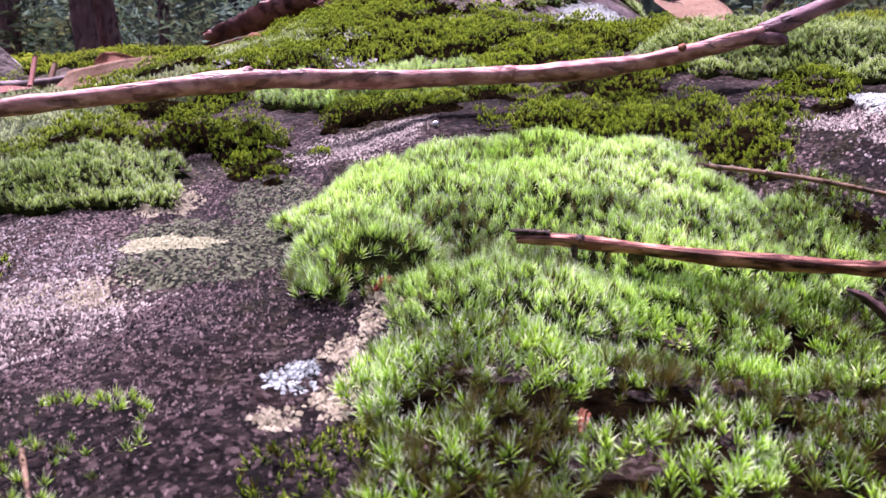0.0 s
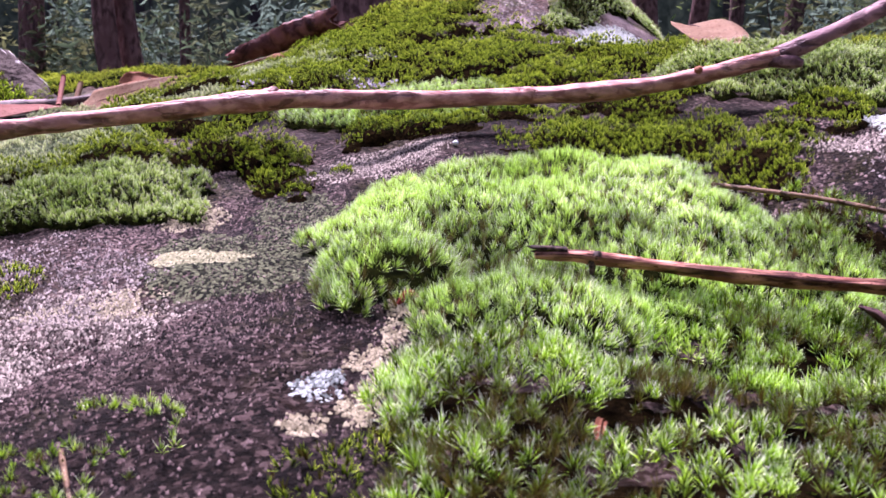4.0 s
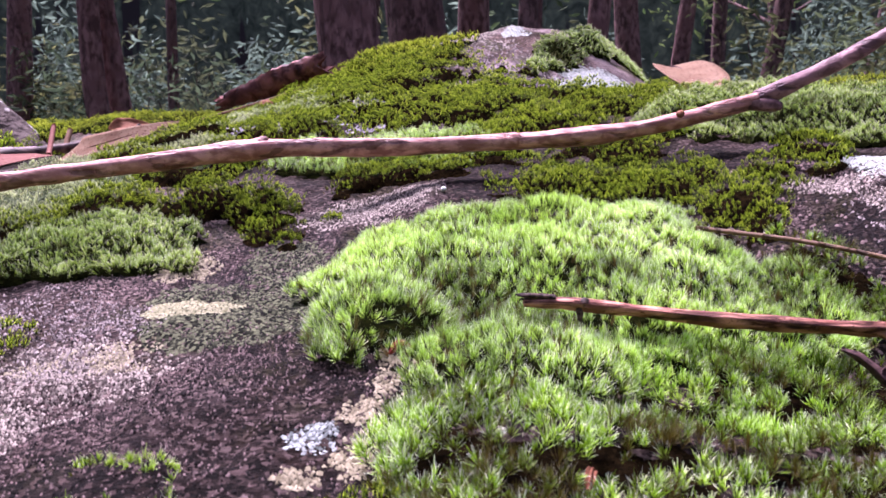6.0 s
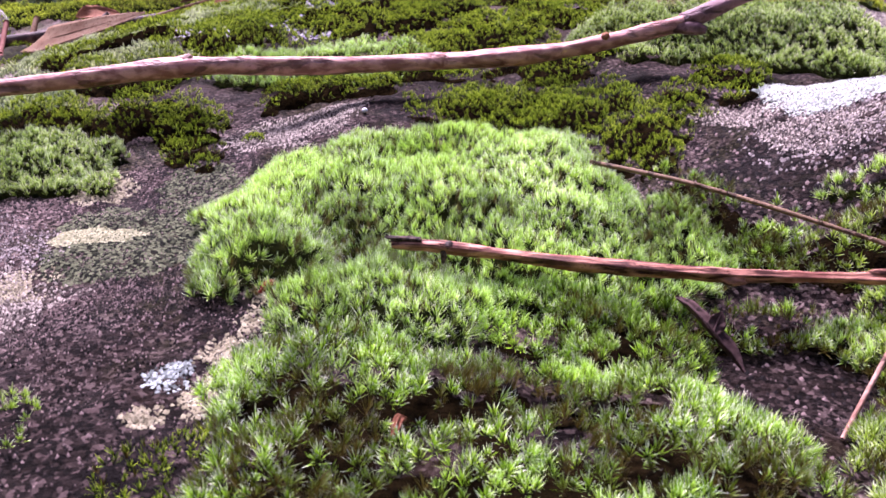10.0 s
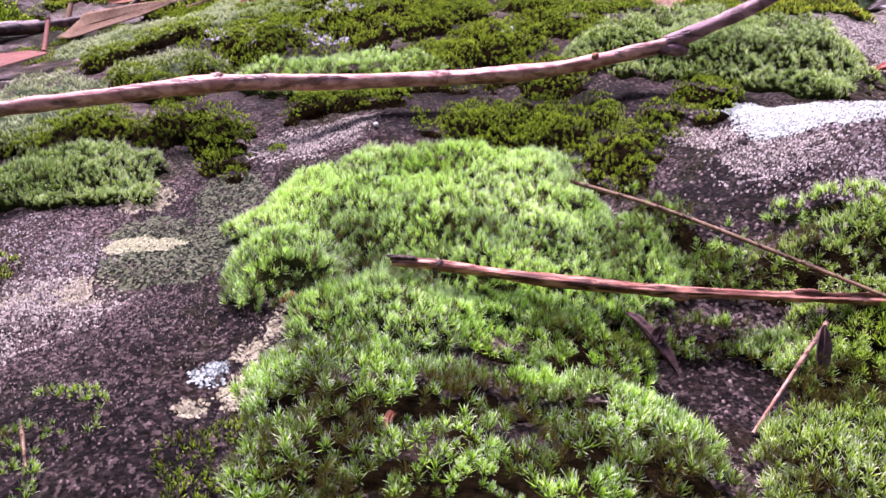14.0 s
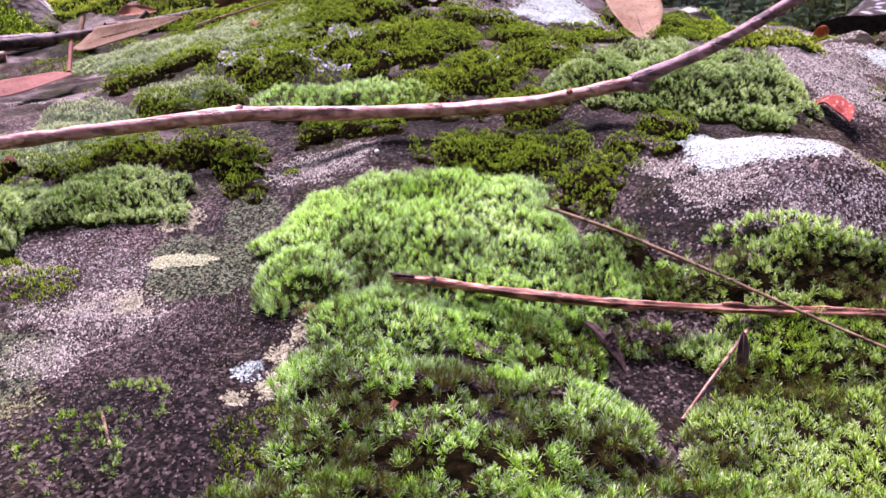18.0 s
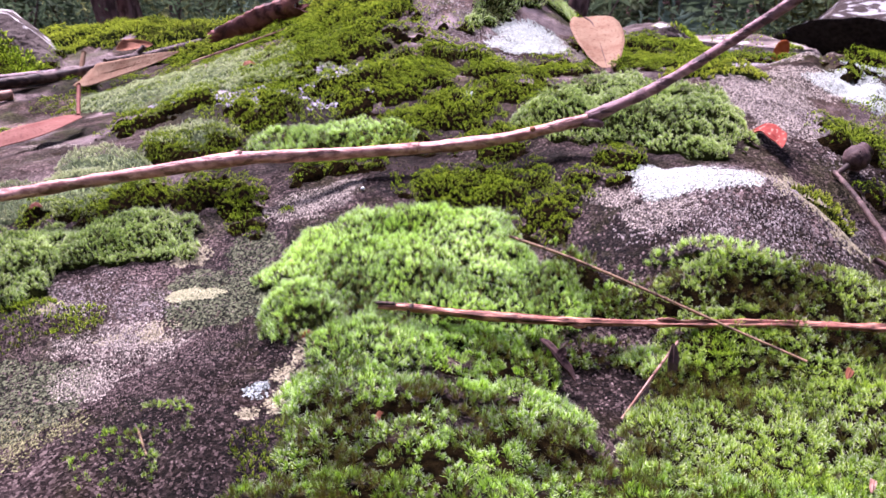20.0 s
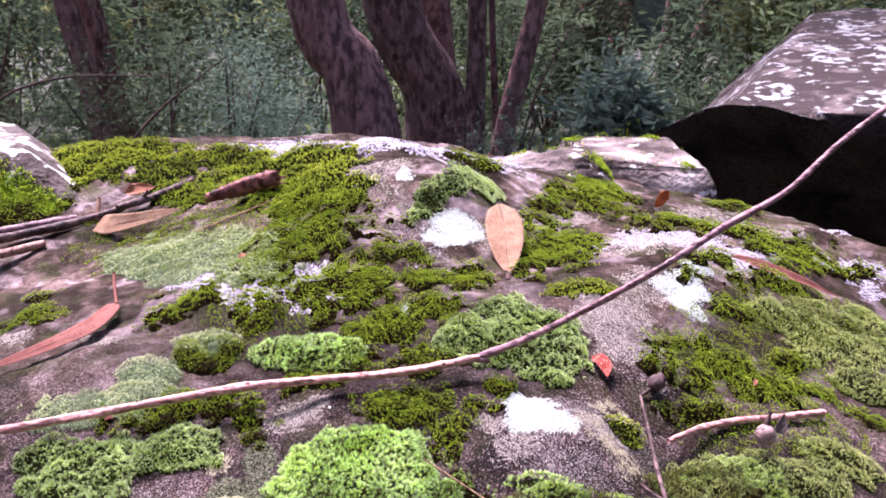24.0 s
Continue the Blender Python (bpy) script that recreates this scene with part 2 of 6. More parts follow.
def moss_leaf(name, low, mid, high, worn, share=0.24, point=0.5, gloss=0.06, few=0.0, frosted=False):
    """Leaves run from low at the stem, darkened with the shade between shoots put into the colour, to high at the
    point; worn is the colour of old shoots and of shoots in creases; only some leaves, or leaves of frosted shoots,
    carry a pale hair point.
    """
    p = Paint(name, 0.5 if gloss < 0.1 else 0.36)
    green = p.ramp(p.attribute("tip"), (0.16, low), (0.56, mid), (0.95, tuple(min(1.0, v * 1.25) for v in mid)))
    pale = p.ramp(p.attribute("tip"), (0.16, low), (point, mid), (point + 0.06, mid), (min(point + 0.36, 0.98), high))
    hair = p.ramp(p.island(), (few, 0.0), (few + 0.25, 1.0)) if few else 1.0
    if frosted:
        hair = p.mix(1.0, hair, p.attribute("frost"), "MULTIPLY")
    c = p.mix(hair, green, pale)
    # high tone darkens and browns: old shoots, and crease shade put into the colour
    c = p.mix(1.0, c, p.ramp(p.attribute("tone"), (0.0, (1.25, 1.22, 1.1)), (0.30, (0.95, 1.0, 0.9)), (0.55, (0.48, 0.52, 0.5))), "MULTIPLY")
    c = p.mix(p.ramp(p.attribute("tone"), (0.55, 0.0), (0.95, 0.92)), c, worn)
    c = p.mix(0.75, c, p.ramp(p.island(), (0.0, (0.55, 0.60, 0.5)), (0.6, (1.0, 1.0, 1.0)), (1.0, (1.35, 1.28, 1.25))), "MULTIPLY")
    p.colour(c)
    p.bsdf.inputs["Specular IOR Level"].default_value = gloss
    p.thin(c, share)
    return p.mat


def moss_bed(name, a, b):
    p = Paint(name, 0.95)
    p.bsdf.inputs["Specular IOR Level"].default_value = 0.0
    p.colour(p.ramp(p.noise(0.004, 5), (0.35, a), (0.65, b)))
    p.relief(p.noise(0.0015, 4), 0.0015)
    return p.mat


def crust(name, dark, light, rough=0.85, bias=0.0):
    p = Paint(name, rough)
    p.bsdf.inputs["Specular IOR Level"].default_value = 0.05
    c = p.ramp(p.island(), (bias, dark), (1.0, light))
    c = p.mix(0.6, c, p.ramp(p.noise(0.0025, 3), (0.3, 0.6), (0.7, 1.25)), "MULTIPLY")
    p.colour(c)
    p.relief(p.noise(0.0008, 2), 0.0004)
    return p.mat


def bark(name, dark, light, patch, size=0.006, along=(1, 1, 1), rough=0.7, deep=0.45):
    p = Paint(name, rough)
    p.bsdf.inputs["Specular IOR Level"].default_value = 0.2
    grain_ = p.noise(size, 5, stretch=along, warp=0.4)
    c = p.ramp(grain_, (0.40, dark), (0.60, light))
    c = p.mix(p.ramp(p.noise(size * 5, 4), (0.5, 0.0), (0.62, 1.0)), c, patch)
    crack = p.ramp(p.noise(size * 1.6, 6, stretch=tuple(v * (0.6 if v < 0.9 else 1.0) for v in along), warp=0.2), (0.40, deep), (0.45, 1.0))
    c = p.mix(1.0, c, crack, "MULTIPLY")
    fleck = p.ramp(p.noise(size * 0.8, 3), (0.64, 0.0), (0.68, 0.7))
    c = p.mix(fleck, c, dark)
    p.colour(c)
    p.relief(p.mix(0.5, grain_, crack), size * 0.5)
    return p.mat


def blade(name, low, high, spots, size=0.006, share=0.12, rough=0.8):
    p = Paint(name, rough)
    p.bsdf.inputs["Specular IOR Level"].default_value = 0.15
    c = p.ramp(p.noise(size * 3, 5), (0.32, low), (0.68, high))
    c = p.mix(p.ramp(p.noise(size * 0.4, 4), (0.56, 0.0), (0.66, 0.9)), c, spots)
    p.colour(c)
    p.relief(p.noise(size * 0.3, 3), 0.0004)
    p.thin(c, share)
    return p.mat


def foliage(name, low, high, share=0.5, vary=True):
    p = Paint(name, 0.75)
    p.bsdf.inputs["Specular IOR Level"].default_value = 0.08
    c = p.ramp(p.island(), (0.0, low), (1.0, high))
    if vary:
        c = p.mix(1.0, c, p.ramp(p.each(), (0.0, (0.45, 0.5, 0.5)), (0.6, (1.0, 1.0, 1.0)), (1.0, (1.5, 1.4, 1.1))), "MULTIPLY")
    p.colour(c)
    p.thin(c, share)
    return p.mat


def litter():
    p = Paint("leaf_litter_soil", 0.95)
    c = p.ramp(p.noise(0.35, 6, warp=0.5), (0.3, (0.01462, 0.01949, 0.008935)), (0.5, (0.02437, 0.02193, 0.01462)), (0.7, (0.03655, 0.04224, 0.01625)))
    p.colour(p.mix(0.7, c, p.ramp(p.cells(0.05, output="Color"), (0.2, 0.5), (0.8, 1.4)), "MULTIPLY"))
    p.relief(p.noise(0.04, 5), 0.02)
    return p.mat


def distance():
    p = Paint("far_woodland", 1.0)
    tall = p.noise(0.9, 5, stretch=(1, 1, 0.12))
    leafy = p.noise(0.5, 6, warp=1.0)
    c = p.ramp(leafy, (0.3, (0.03866, 0.04794, 0.03176)), (0.55, (0.1006, 0.1199, 0.07595)), (0.75, (0.1856, 0.2165, 0.1174)))
    p.colour(p.mix(p.ramp(tall, (0.56, 0.0), (0.62, 1.0)), c, (0.04061, 0.03249, 0.03087)))
    p.bsdf.inputs["Specular IOR Level"].default_value = 0.0
    return p.mat


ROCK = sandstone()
# first tone near-black: the overhang's shade put into the underside's colour
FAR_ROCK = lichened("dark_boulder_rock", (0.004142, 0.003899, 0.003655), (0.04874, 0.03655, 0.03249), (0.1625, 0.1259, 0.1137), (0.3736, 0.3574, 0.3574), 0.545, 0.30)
PALE_ROCK = lichened("pale_lichened_rock", (0.02437, 0.01949, 0.01543), (0.1056, 0.08285, 0.07148), (0.3087, 0.2599, 0.2356), (0.4549, 0.4224, 0.398), 0.535, 0.12)
# first colour of each: leaf base, dark with the shade between shoots
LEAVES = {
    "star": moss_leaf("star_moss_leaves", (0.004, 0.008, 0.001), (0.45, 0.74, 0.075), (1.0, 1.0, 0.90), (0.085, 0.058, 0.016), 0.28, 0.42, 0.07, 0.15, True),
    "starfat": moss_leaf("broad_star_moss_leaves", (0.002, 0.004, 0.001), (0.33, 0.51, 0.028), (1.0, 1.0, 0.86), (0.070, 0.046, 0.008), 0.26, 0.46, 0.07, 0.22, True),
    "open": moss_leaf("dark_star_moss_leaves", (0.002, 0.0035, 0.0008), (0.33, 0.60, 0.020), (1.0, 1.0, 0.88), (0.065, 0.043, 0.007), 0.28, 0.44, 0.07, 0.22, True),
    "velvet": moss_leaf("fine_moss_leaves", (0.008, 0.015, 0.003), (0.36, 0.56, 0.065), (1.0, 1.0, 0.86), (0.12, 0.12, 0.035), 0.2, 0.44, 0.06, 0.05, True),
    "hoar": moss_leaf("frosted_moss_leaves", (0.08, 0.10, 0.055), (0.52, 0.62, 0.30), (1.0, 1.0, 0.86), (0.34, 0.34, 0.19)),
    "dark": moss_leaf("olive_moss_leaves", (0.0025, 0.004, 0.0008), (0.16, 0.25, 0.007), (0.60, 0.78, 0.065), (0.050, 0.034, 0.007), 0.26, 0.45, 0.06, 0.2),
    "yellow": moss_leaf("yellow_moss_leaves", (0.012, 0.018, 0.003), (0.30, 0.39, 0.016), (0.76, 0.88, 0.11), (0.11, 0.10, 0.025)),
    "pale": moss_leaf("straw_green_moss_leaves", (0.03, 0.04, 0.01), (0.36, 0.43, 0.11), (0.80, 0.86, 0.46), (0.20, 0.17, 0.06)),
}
LEAVES["patchy"] = LEAVES["film"] = LEAVES["dark"]
LEAVES["sparse"] = LEAVES["open"]
# green and brown are near-black: shade of the gaps put into matted moss
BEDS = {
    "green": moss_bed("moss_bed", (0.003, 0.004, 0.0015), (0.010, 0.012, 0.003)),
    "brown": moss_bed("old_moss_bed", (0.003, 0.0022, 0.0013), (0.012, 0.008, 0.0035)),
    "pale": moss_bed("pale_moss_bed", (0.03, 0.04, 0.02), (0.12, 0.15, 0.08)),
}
CRUSTS = {
    "faint": crust("thin_pale_lichen", (0.03249, 0.02599, 0.02437), (0.2762, 0.2356, 0.2193), 0.85, 0.15),
    "grit": crust("sandstone_grit", (0.0050, 0.0035, 0.0032), (0.17, 0.120, 0.110), 0.7, 0.45),
    "butter": crust("cream_lichen", (0.1056, 0.08935, 0.0528), (0.2924, 0.2599, 0.1706)),
    "cream": crust("pale_lichen", (0.04467, 0.03574, 0.03005), (0.3411, 0.2924, 0.2437), 0.85, 0.15),
    "white": crust("white_lichen", (0.13, 0.145, 0.125), (0.44, 0.475, 0.42)),
    "blue": crust("bluish_white_lichen", (0.06, 0.072, 0.066), (0.36, 0.40, 0.37)),
    "rim": crust("olive_yellow_lichen", (0.03655, 0.03411, 0.013), (0.2112, 0.2031, 0.09747)),
    "lemon": crust("pale_yellow_lichen", (0.1381, 0.134, 0.06904), (0.3249, 0.3168, 0.1949)),
    "sage": crust("grey_green_lichen", (0.005, 0.006, 0.003), (0.115, 0.124, 0.068), 0.85, 0.28),
    "hoar": crust("lilac_grey_lichen", (0.156, 0.1401, 0.1574), (0.4094, 0.3736, 0.4163)),
}
STICK = bark("pink_brown_stick_bark", (0.3314, 0.1407, 0.1194), (0.6823, 0.3582, 0.307), (0.4679, 0.2133, 0.1833), 0.0035, (0.504, 0.99, 0.99), 0.5)
STICK_DARK = bark("purple_grey_stick_bark", (0.1056, 0.05036, 0.05361), (0.3411, 0.1868, 0.1909), (0.2112, 0.1097, 0.1178), 0.004, (0.56, 0.99, 0.99), 0.55)
SPLIT = bark("split_brown_stick", (0.06076, 0.01906, 0.01233), (0.5523, 0.2467, 0.1682), (0.2209, 0.07849, 0.05382), 0.0020, (0.24, 0.99, 0.99), 0.6)
WOOD_END = bark("broken_dark_wood", (0.01625, 0.009747, 0.008123), (0.09747, 0.05686, 0.04061), (0.04061, 0.02437, 0.02031), 0.001)
GREY_TWIG = bark("grey_brown_twig", (0.0348, 0.01939, 0.01644), (0.1392, 0.08618, 0.07398), (0.05965, 0.03446, 0.02876), 0.004, (0.27, 0.468, 0.6138))
NEEDLE = bark("dry_needle", (0.1061, 0.05634, 0.02983), (0.2253, 0.1392, 0.07954), (0.1458, 0.08618, 0.0464), 0.004)
STRAW = bark("dry_straw", (0.2253, 0.1061, 0.07291), (0.3712, 0.2187, 0.1657), (0.2784, 0.1392, 0.1027), 0.004)
TRUNK = bark("eucalypt_bark", (0.08123, 0.04224, 0.03818), (0.268, 0.1503, 0.1365), (0.1787, 0.09341, 0.08447), 0.035, (0.99, 0.99, 0.4375), 0.85, 0.7)
TRUNK_DARK = bark("dark_bark", (0.05686, 0.0329, 0.02961), (0.1933, 0.1152, 0.1042), (0.1251, 0.07237, 0.06579), 0.035, (0.99, 0.99, 0.4725), 0.9, 0.7)
ROLL = bark("curled_bark", (0.06582, 0.02035, 0.01745), (0.2351, 0.08862, 0.07383), (0.1129, 0.03937, 0.03524), 0.006, (0.5544, 0.1782, 0.6076))
NUT = bark("gumnut_skin", (0.04419, 0.0232, 0.02204), (0.0939, 0.05567, 0.05103), (0.06076, 0.0348, 0.03247), 0.004)
NUT_PINK = bark("pink_gumnut_skin", (0.1625, 0.09747, 0.08529), (0.3249, 0.2193, 0.1949), (0.2274, 0.1462, 0.13), 0.004)
LEAF_TAN = blade("tan_leaf", (0.1881, 0.0969, 0.05398), (0.2455, 0.1551, 0.09357), (0.09, 0.03878, 0.01799))
LEAF_PINK = blade("pink_brown_leaf", (0.159, 0.04944, 0.03446), (0.2298, 0.09414, 0.06849), (0.1193, 0.04002, 0.02651))
LEAF_RED = blade("red_leaf", (0.1657, 0.01657, 0.01215), (0.2872, 0.05523, 0.0359), (0.3314, 0.1988, 0.1436))
LEAF_ORANGE = blade("orange_leaf", (0.4344, 0.08618, 0.0232), (0.5529, 0.159, 0.05103), (0.316, 0.06628, 0.0232))
LEAF_GREY = blade("grey_brown_leaf", (0.1105, 0.07456, 0.06352), (0.1878, 0.1381, 0.1188), (0.05523, 0.03314, 0.02762))
LEAF_DARK = blade("dark_curled_leaf", (0.04467, 0.02274, 0.02112), (0.1137, 0.06498, 0.05848), (0.02437, 0.01462, 0.013))
CHIP = blade("rusty_chip", (0.1988, 0.06628, 0.03314), (0.3038, 0.1326, 0.0718), (0.1105, 0.03866, 0.02209))
BUSH = foliage("bush_leaves", (0.07423, 0.1039, 0.05847), (0.1261, 0.1745, 0.08951))
BUSH_TEAL = foliage("blue_green_leaves", (0.06904, 0.1056, 0.0796), (0.1909, 0.268, 0.1909), 0.5, False)
BUSH_DIM = foliage("dim_olive_leaves", (0.04874, 0.06092, 0.03249), (0.1625, 0.1868, 0.08935))
CANOPY = foliage("gum_leaves", (0.02031, 0.04061, 0.01625), (0.06904, 0.1015, 0.04061))
GRASS = foliage("forest_grass", (0.05686, 0.1056, 0.01625), (0.1949, 0.2924, 0.04874))
SLAB_ROCK = lichened("pale_ledge_rock", (0.08, 0.06, 0.054), (0.20, 0.155, 0.138), (0.40, 0.335, 0.305), (0.58, 0.55, 0.52), 0.60, -0.6)
SOIL, FAR_WOODS = litter(), distance()
DROP = Paint("pearl_white", 0.25)
DROP.colour(DROP.ramp(DROP.noise(0.002, 2), (0.3, 0.75), (0.7, 0.95)))
DROP = DROP.mat

# ---- building blocks ----
def mesh_of(name, points, faces, mat, smooth=True, fields=None):
    """A mesh from an array of points and one or more arrays of faces (triangles or quads)."""
    points = np.asarray(points, np.float32).reshape(-1, 3)
    faces = [np.asarray(f, np.int32) for f in faces if len(f)]
    sizes = np.concatenate([np.full(len(f), f.shape[1], np.int32) for f in faces])
    me = bpy.data.meshes.new(name)
    me.vertices.add(len(points))
    me.vertices.foreach_set("co", points.ravel())
    me.loops.add(int(sizes.sum()))
    me.loops.foreach_set("vertex_index", np.concatenate([f.ravel() for f in faces]))
    me.polygons.add(len(sizes))
    me.polygons.foreach_set("loop_start", np.concatenate([[0], np.cumsum(sizes)[:-1]]).astype(np.int32))
    me.polygons.foreach_set("use_smooth", np.full(len(sizes), smooth))
    me.materials.append(mat)
    for key, values in (fields or {}).items():
        me.attributes.new(key, "FLOAT", "POINT").data.foreach_set("value", np.asarray(values, np.float32).ravel())
    me.update(calc_edges=True)
    me.validate()
    return me


def part(name, me, parent=None, label="", kind=""):
    ob = new(name, me)
    ob.parent = parent
    return tagged(ob, label=label, kind=kind)


def thing(name, place, label, category, group="", kind=""):
    """An empty at the base of a thing, which its parts hang on."""
    ob = new(name)
    ob.empty_display_size = 0.01
    ob.location = place
    return tagged(ob, label, category, group, kind)


def local(points, root):
    return np.asarray(points, float).reshape(-1, 3) - np.array(root.location)


def grid_faces(rows, cols, wrap=False):
    i, j = np.meshgrid(np.arange(rows - 1), np.arange(cols if wrap else cols - 1), indexing="ij")
    k = (j + 1) % cols
    return np.stack([i * cols + j, i * cols + k, (i + 1) * cols + k, (i + 1) * cols + j], -1).reshape(-1, 4)


def glide(points, count):
    """A smooth line through the points (each row x, y, z and any further values)."""
    p = np.asarray(points, float)
    p = np.vstack([2 * p[0] - p[1], p, 2 * p[-1] - p[-2]])
    out = []
    for t in np.linspace(0, len(p) - 3 - 1e-6, count):
        k, f = int(t), t - int(t)
        a, b, c, d = p[k:k + 4]
        out.append(0.5 * (2 * b + (c - a) * f + (2 * a - 5 * b + 4 * c - d) * f * f + (3 * b - a - 3 * c + d) * f ** 3))
    return np.array(out)


def tube(points, sides=10, count=60, rough=0.12, seed=1, flat=1.0, lengthwise=8.0, rings=0.6, ridges=0.0):
    """Points and faces of a knobbly round rod along x, y, z, radius rows, closed at both ends."""
    line = glide(points, count)
    c, r = line[:, :3], line[:, 3]
    t = np.gradient(c, axis=0)
    t /= np.linalg.norm(t, axis=1)[:, None]
    up = np.array([[0.0, 1.0, 0.0]]) if np.abs(t[:, 2]).mean() > 0.6 else np.array([[0.0, 0.0, 1.0]])
    side = np.cross(t, up)
    side /= np.linalg.norm(side, axis=1)[:, None]
    over = np.cross(side, t)
    a = np.arange(sides) / sides * 2 * np.pi
    s = np.cumsum(np.r_[0, np.linalg.norm(np.diff(c, axis=0), axis=1)]) / max(r.max(), 1e-5)
    A, S = np.meshgrid(a, s)
    bump = 1 + rough * (ripple(np.cos(A) * 1.3 + S / lengthwise, np.sin(A) * 1.3 + 31 * seed + S / (2 * lengthwise), 1.0, seed, 3)
                        + rings * ripple(S / 3 + 5, np.zeros_like(S) + seed, 1.0, seed + 3, 2))
    if ridges:
        bump = bump + ridges * ripple(np.cos(A) * 3 + S / 40, np.sin(A) * 3 + S / 55, 1.0, seed + 8, 3)
    R = r[:, None] * bump
    pts = c[:, None] + R[..., None] * (np.cos(A)[..., None] * side[:, None] + flat * np.sin(A)[..., None] * over[:, None])
    n = len(c) * sides
    pts = np.vstack([pts.reshape(-1, 3), c[0] - t[0] * r[0] * 0.3, c[-1] + t[-1] * r[-1] * 0.3])
    k = np.arange(sides)
    caps = np.vstack([np.stack([(k + 1) % sides, k, np.full(sides, n)], 1),
                      np.stack([n - sides + k, n - sides + (k + 1) % sides, np.full(sides, n + 1)], 1)])
    return pts, [grid_faces(len(c), sides, True)[:, ::-1], caps]


def ball(rings=5):
    """Points and triangles of an icosphere."""
    bm = bmesh.new()
    bmesh.ops.create_icosphere(bm, subdivisions=rings, radius=1.0)
    pts = np.array([v.co[:] for v in bm.verts])
    tri = np.array([[v.index for v in f.verts] for f in bm.faces])
    bm.free()
    return pts, tri


# ---- the boulder underfoot of everything, and the wood floor ----
def stretched(a, b, fine0, fine1, fine, coarse):
    """Grid lines from a to b, close together between fine0 and fine1."""
    out, v = [a], a
    while v < b:
        gap = max(fine0 - v, v - fine1, 0.0)
        v += min(coarse, fine + gap * 0.035)
        out.append(min(v, b))
    return np.array(out)


def boulder():
    xs = stretched(-1.5, 1.5, -0.30, 0.42, 0.0032, 0.03)
    ys = stretched(-0.75, 2.05, 0.06, 1.0, 0.0034, 0.03)
    X, Y = np.meshgrid(xs, ys)
    Z = np.maximum(top(X, Y), -0.25)
    root = thing("boulder", (0, 0.6, 0), "broad weathered sandstone boulder, dark and damp, with moss and lichen", "rock", kind="structure")
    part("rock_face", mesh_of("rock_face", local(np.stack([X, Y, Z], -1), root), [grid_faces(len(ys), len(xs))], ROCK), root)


boulder()


def wood_floor():
    a = np.linspace(-1, 1, 121)
    g = np.sign(a) * (np.abs(a) * 6 + np.abs(a) ** 4 * 54)
    X, Y = np.meshgrid(g, g + 4)
    Z = 0.06 * ripple(X, Y, 2.5, 41, 4) + 0.02 * ripple(X, Y, 0.4, 42, 2) - 0.04
    tagged(new("ground", mesh_of("ground", np.stack([X, Y, Z], -1), [grid_faces(121, 121)], SOIL)),
           "dark woodland floor with leaf litter and grass", "ground", kind="structure")


wood_floor()


def backdrop():
    """Distant woodland, far behind the trees, all round."""
    a = np.linspace(0, 2 * np.pi, 97)
    z = np.linspace(-1, 15, 11)
    A, Z = np.meshgrid(a, z)
    r = 34 + 2.5 * ripple(A * 8, Z * 0, 1.0, 51, 2)
    hem = np.where(Z > 14.5, Z + 3 * ripple(A * 40, Z * 0, 1.0, 52, 3), Z)
    P = np.stack([r * np.cos(A), 4 + r * np.sin(A), hem], -1)
    tagged(new("backdrop", mesh_of("backdrop", P, [grid_faces(11, 97)], FAR_WOODS)), "dim far woodland", "trees", kind="structure")


backdrop()


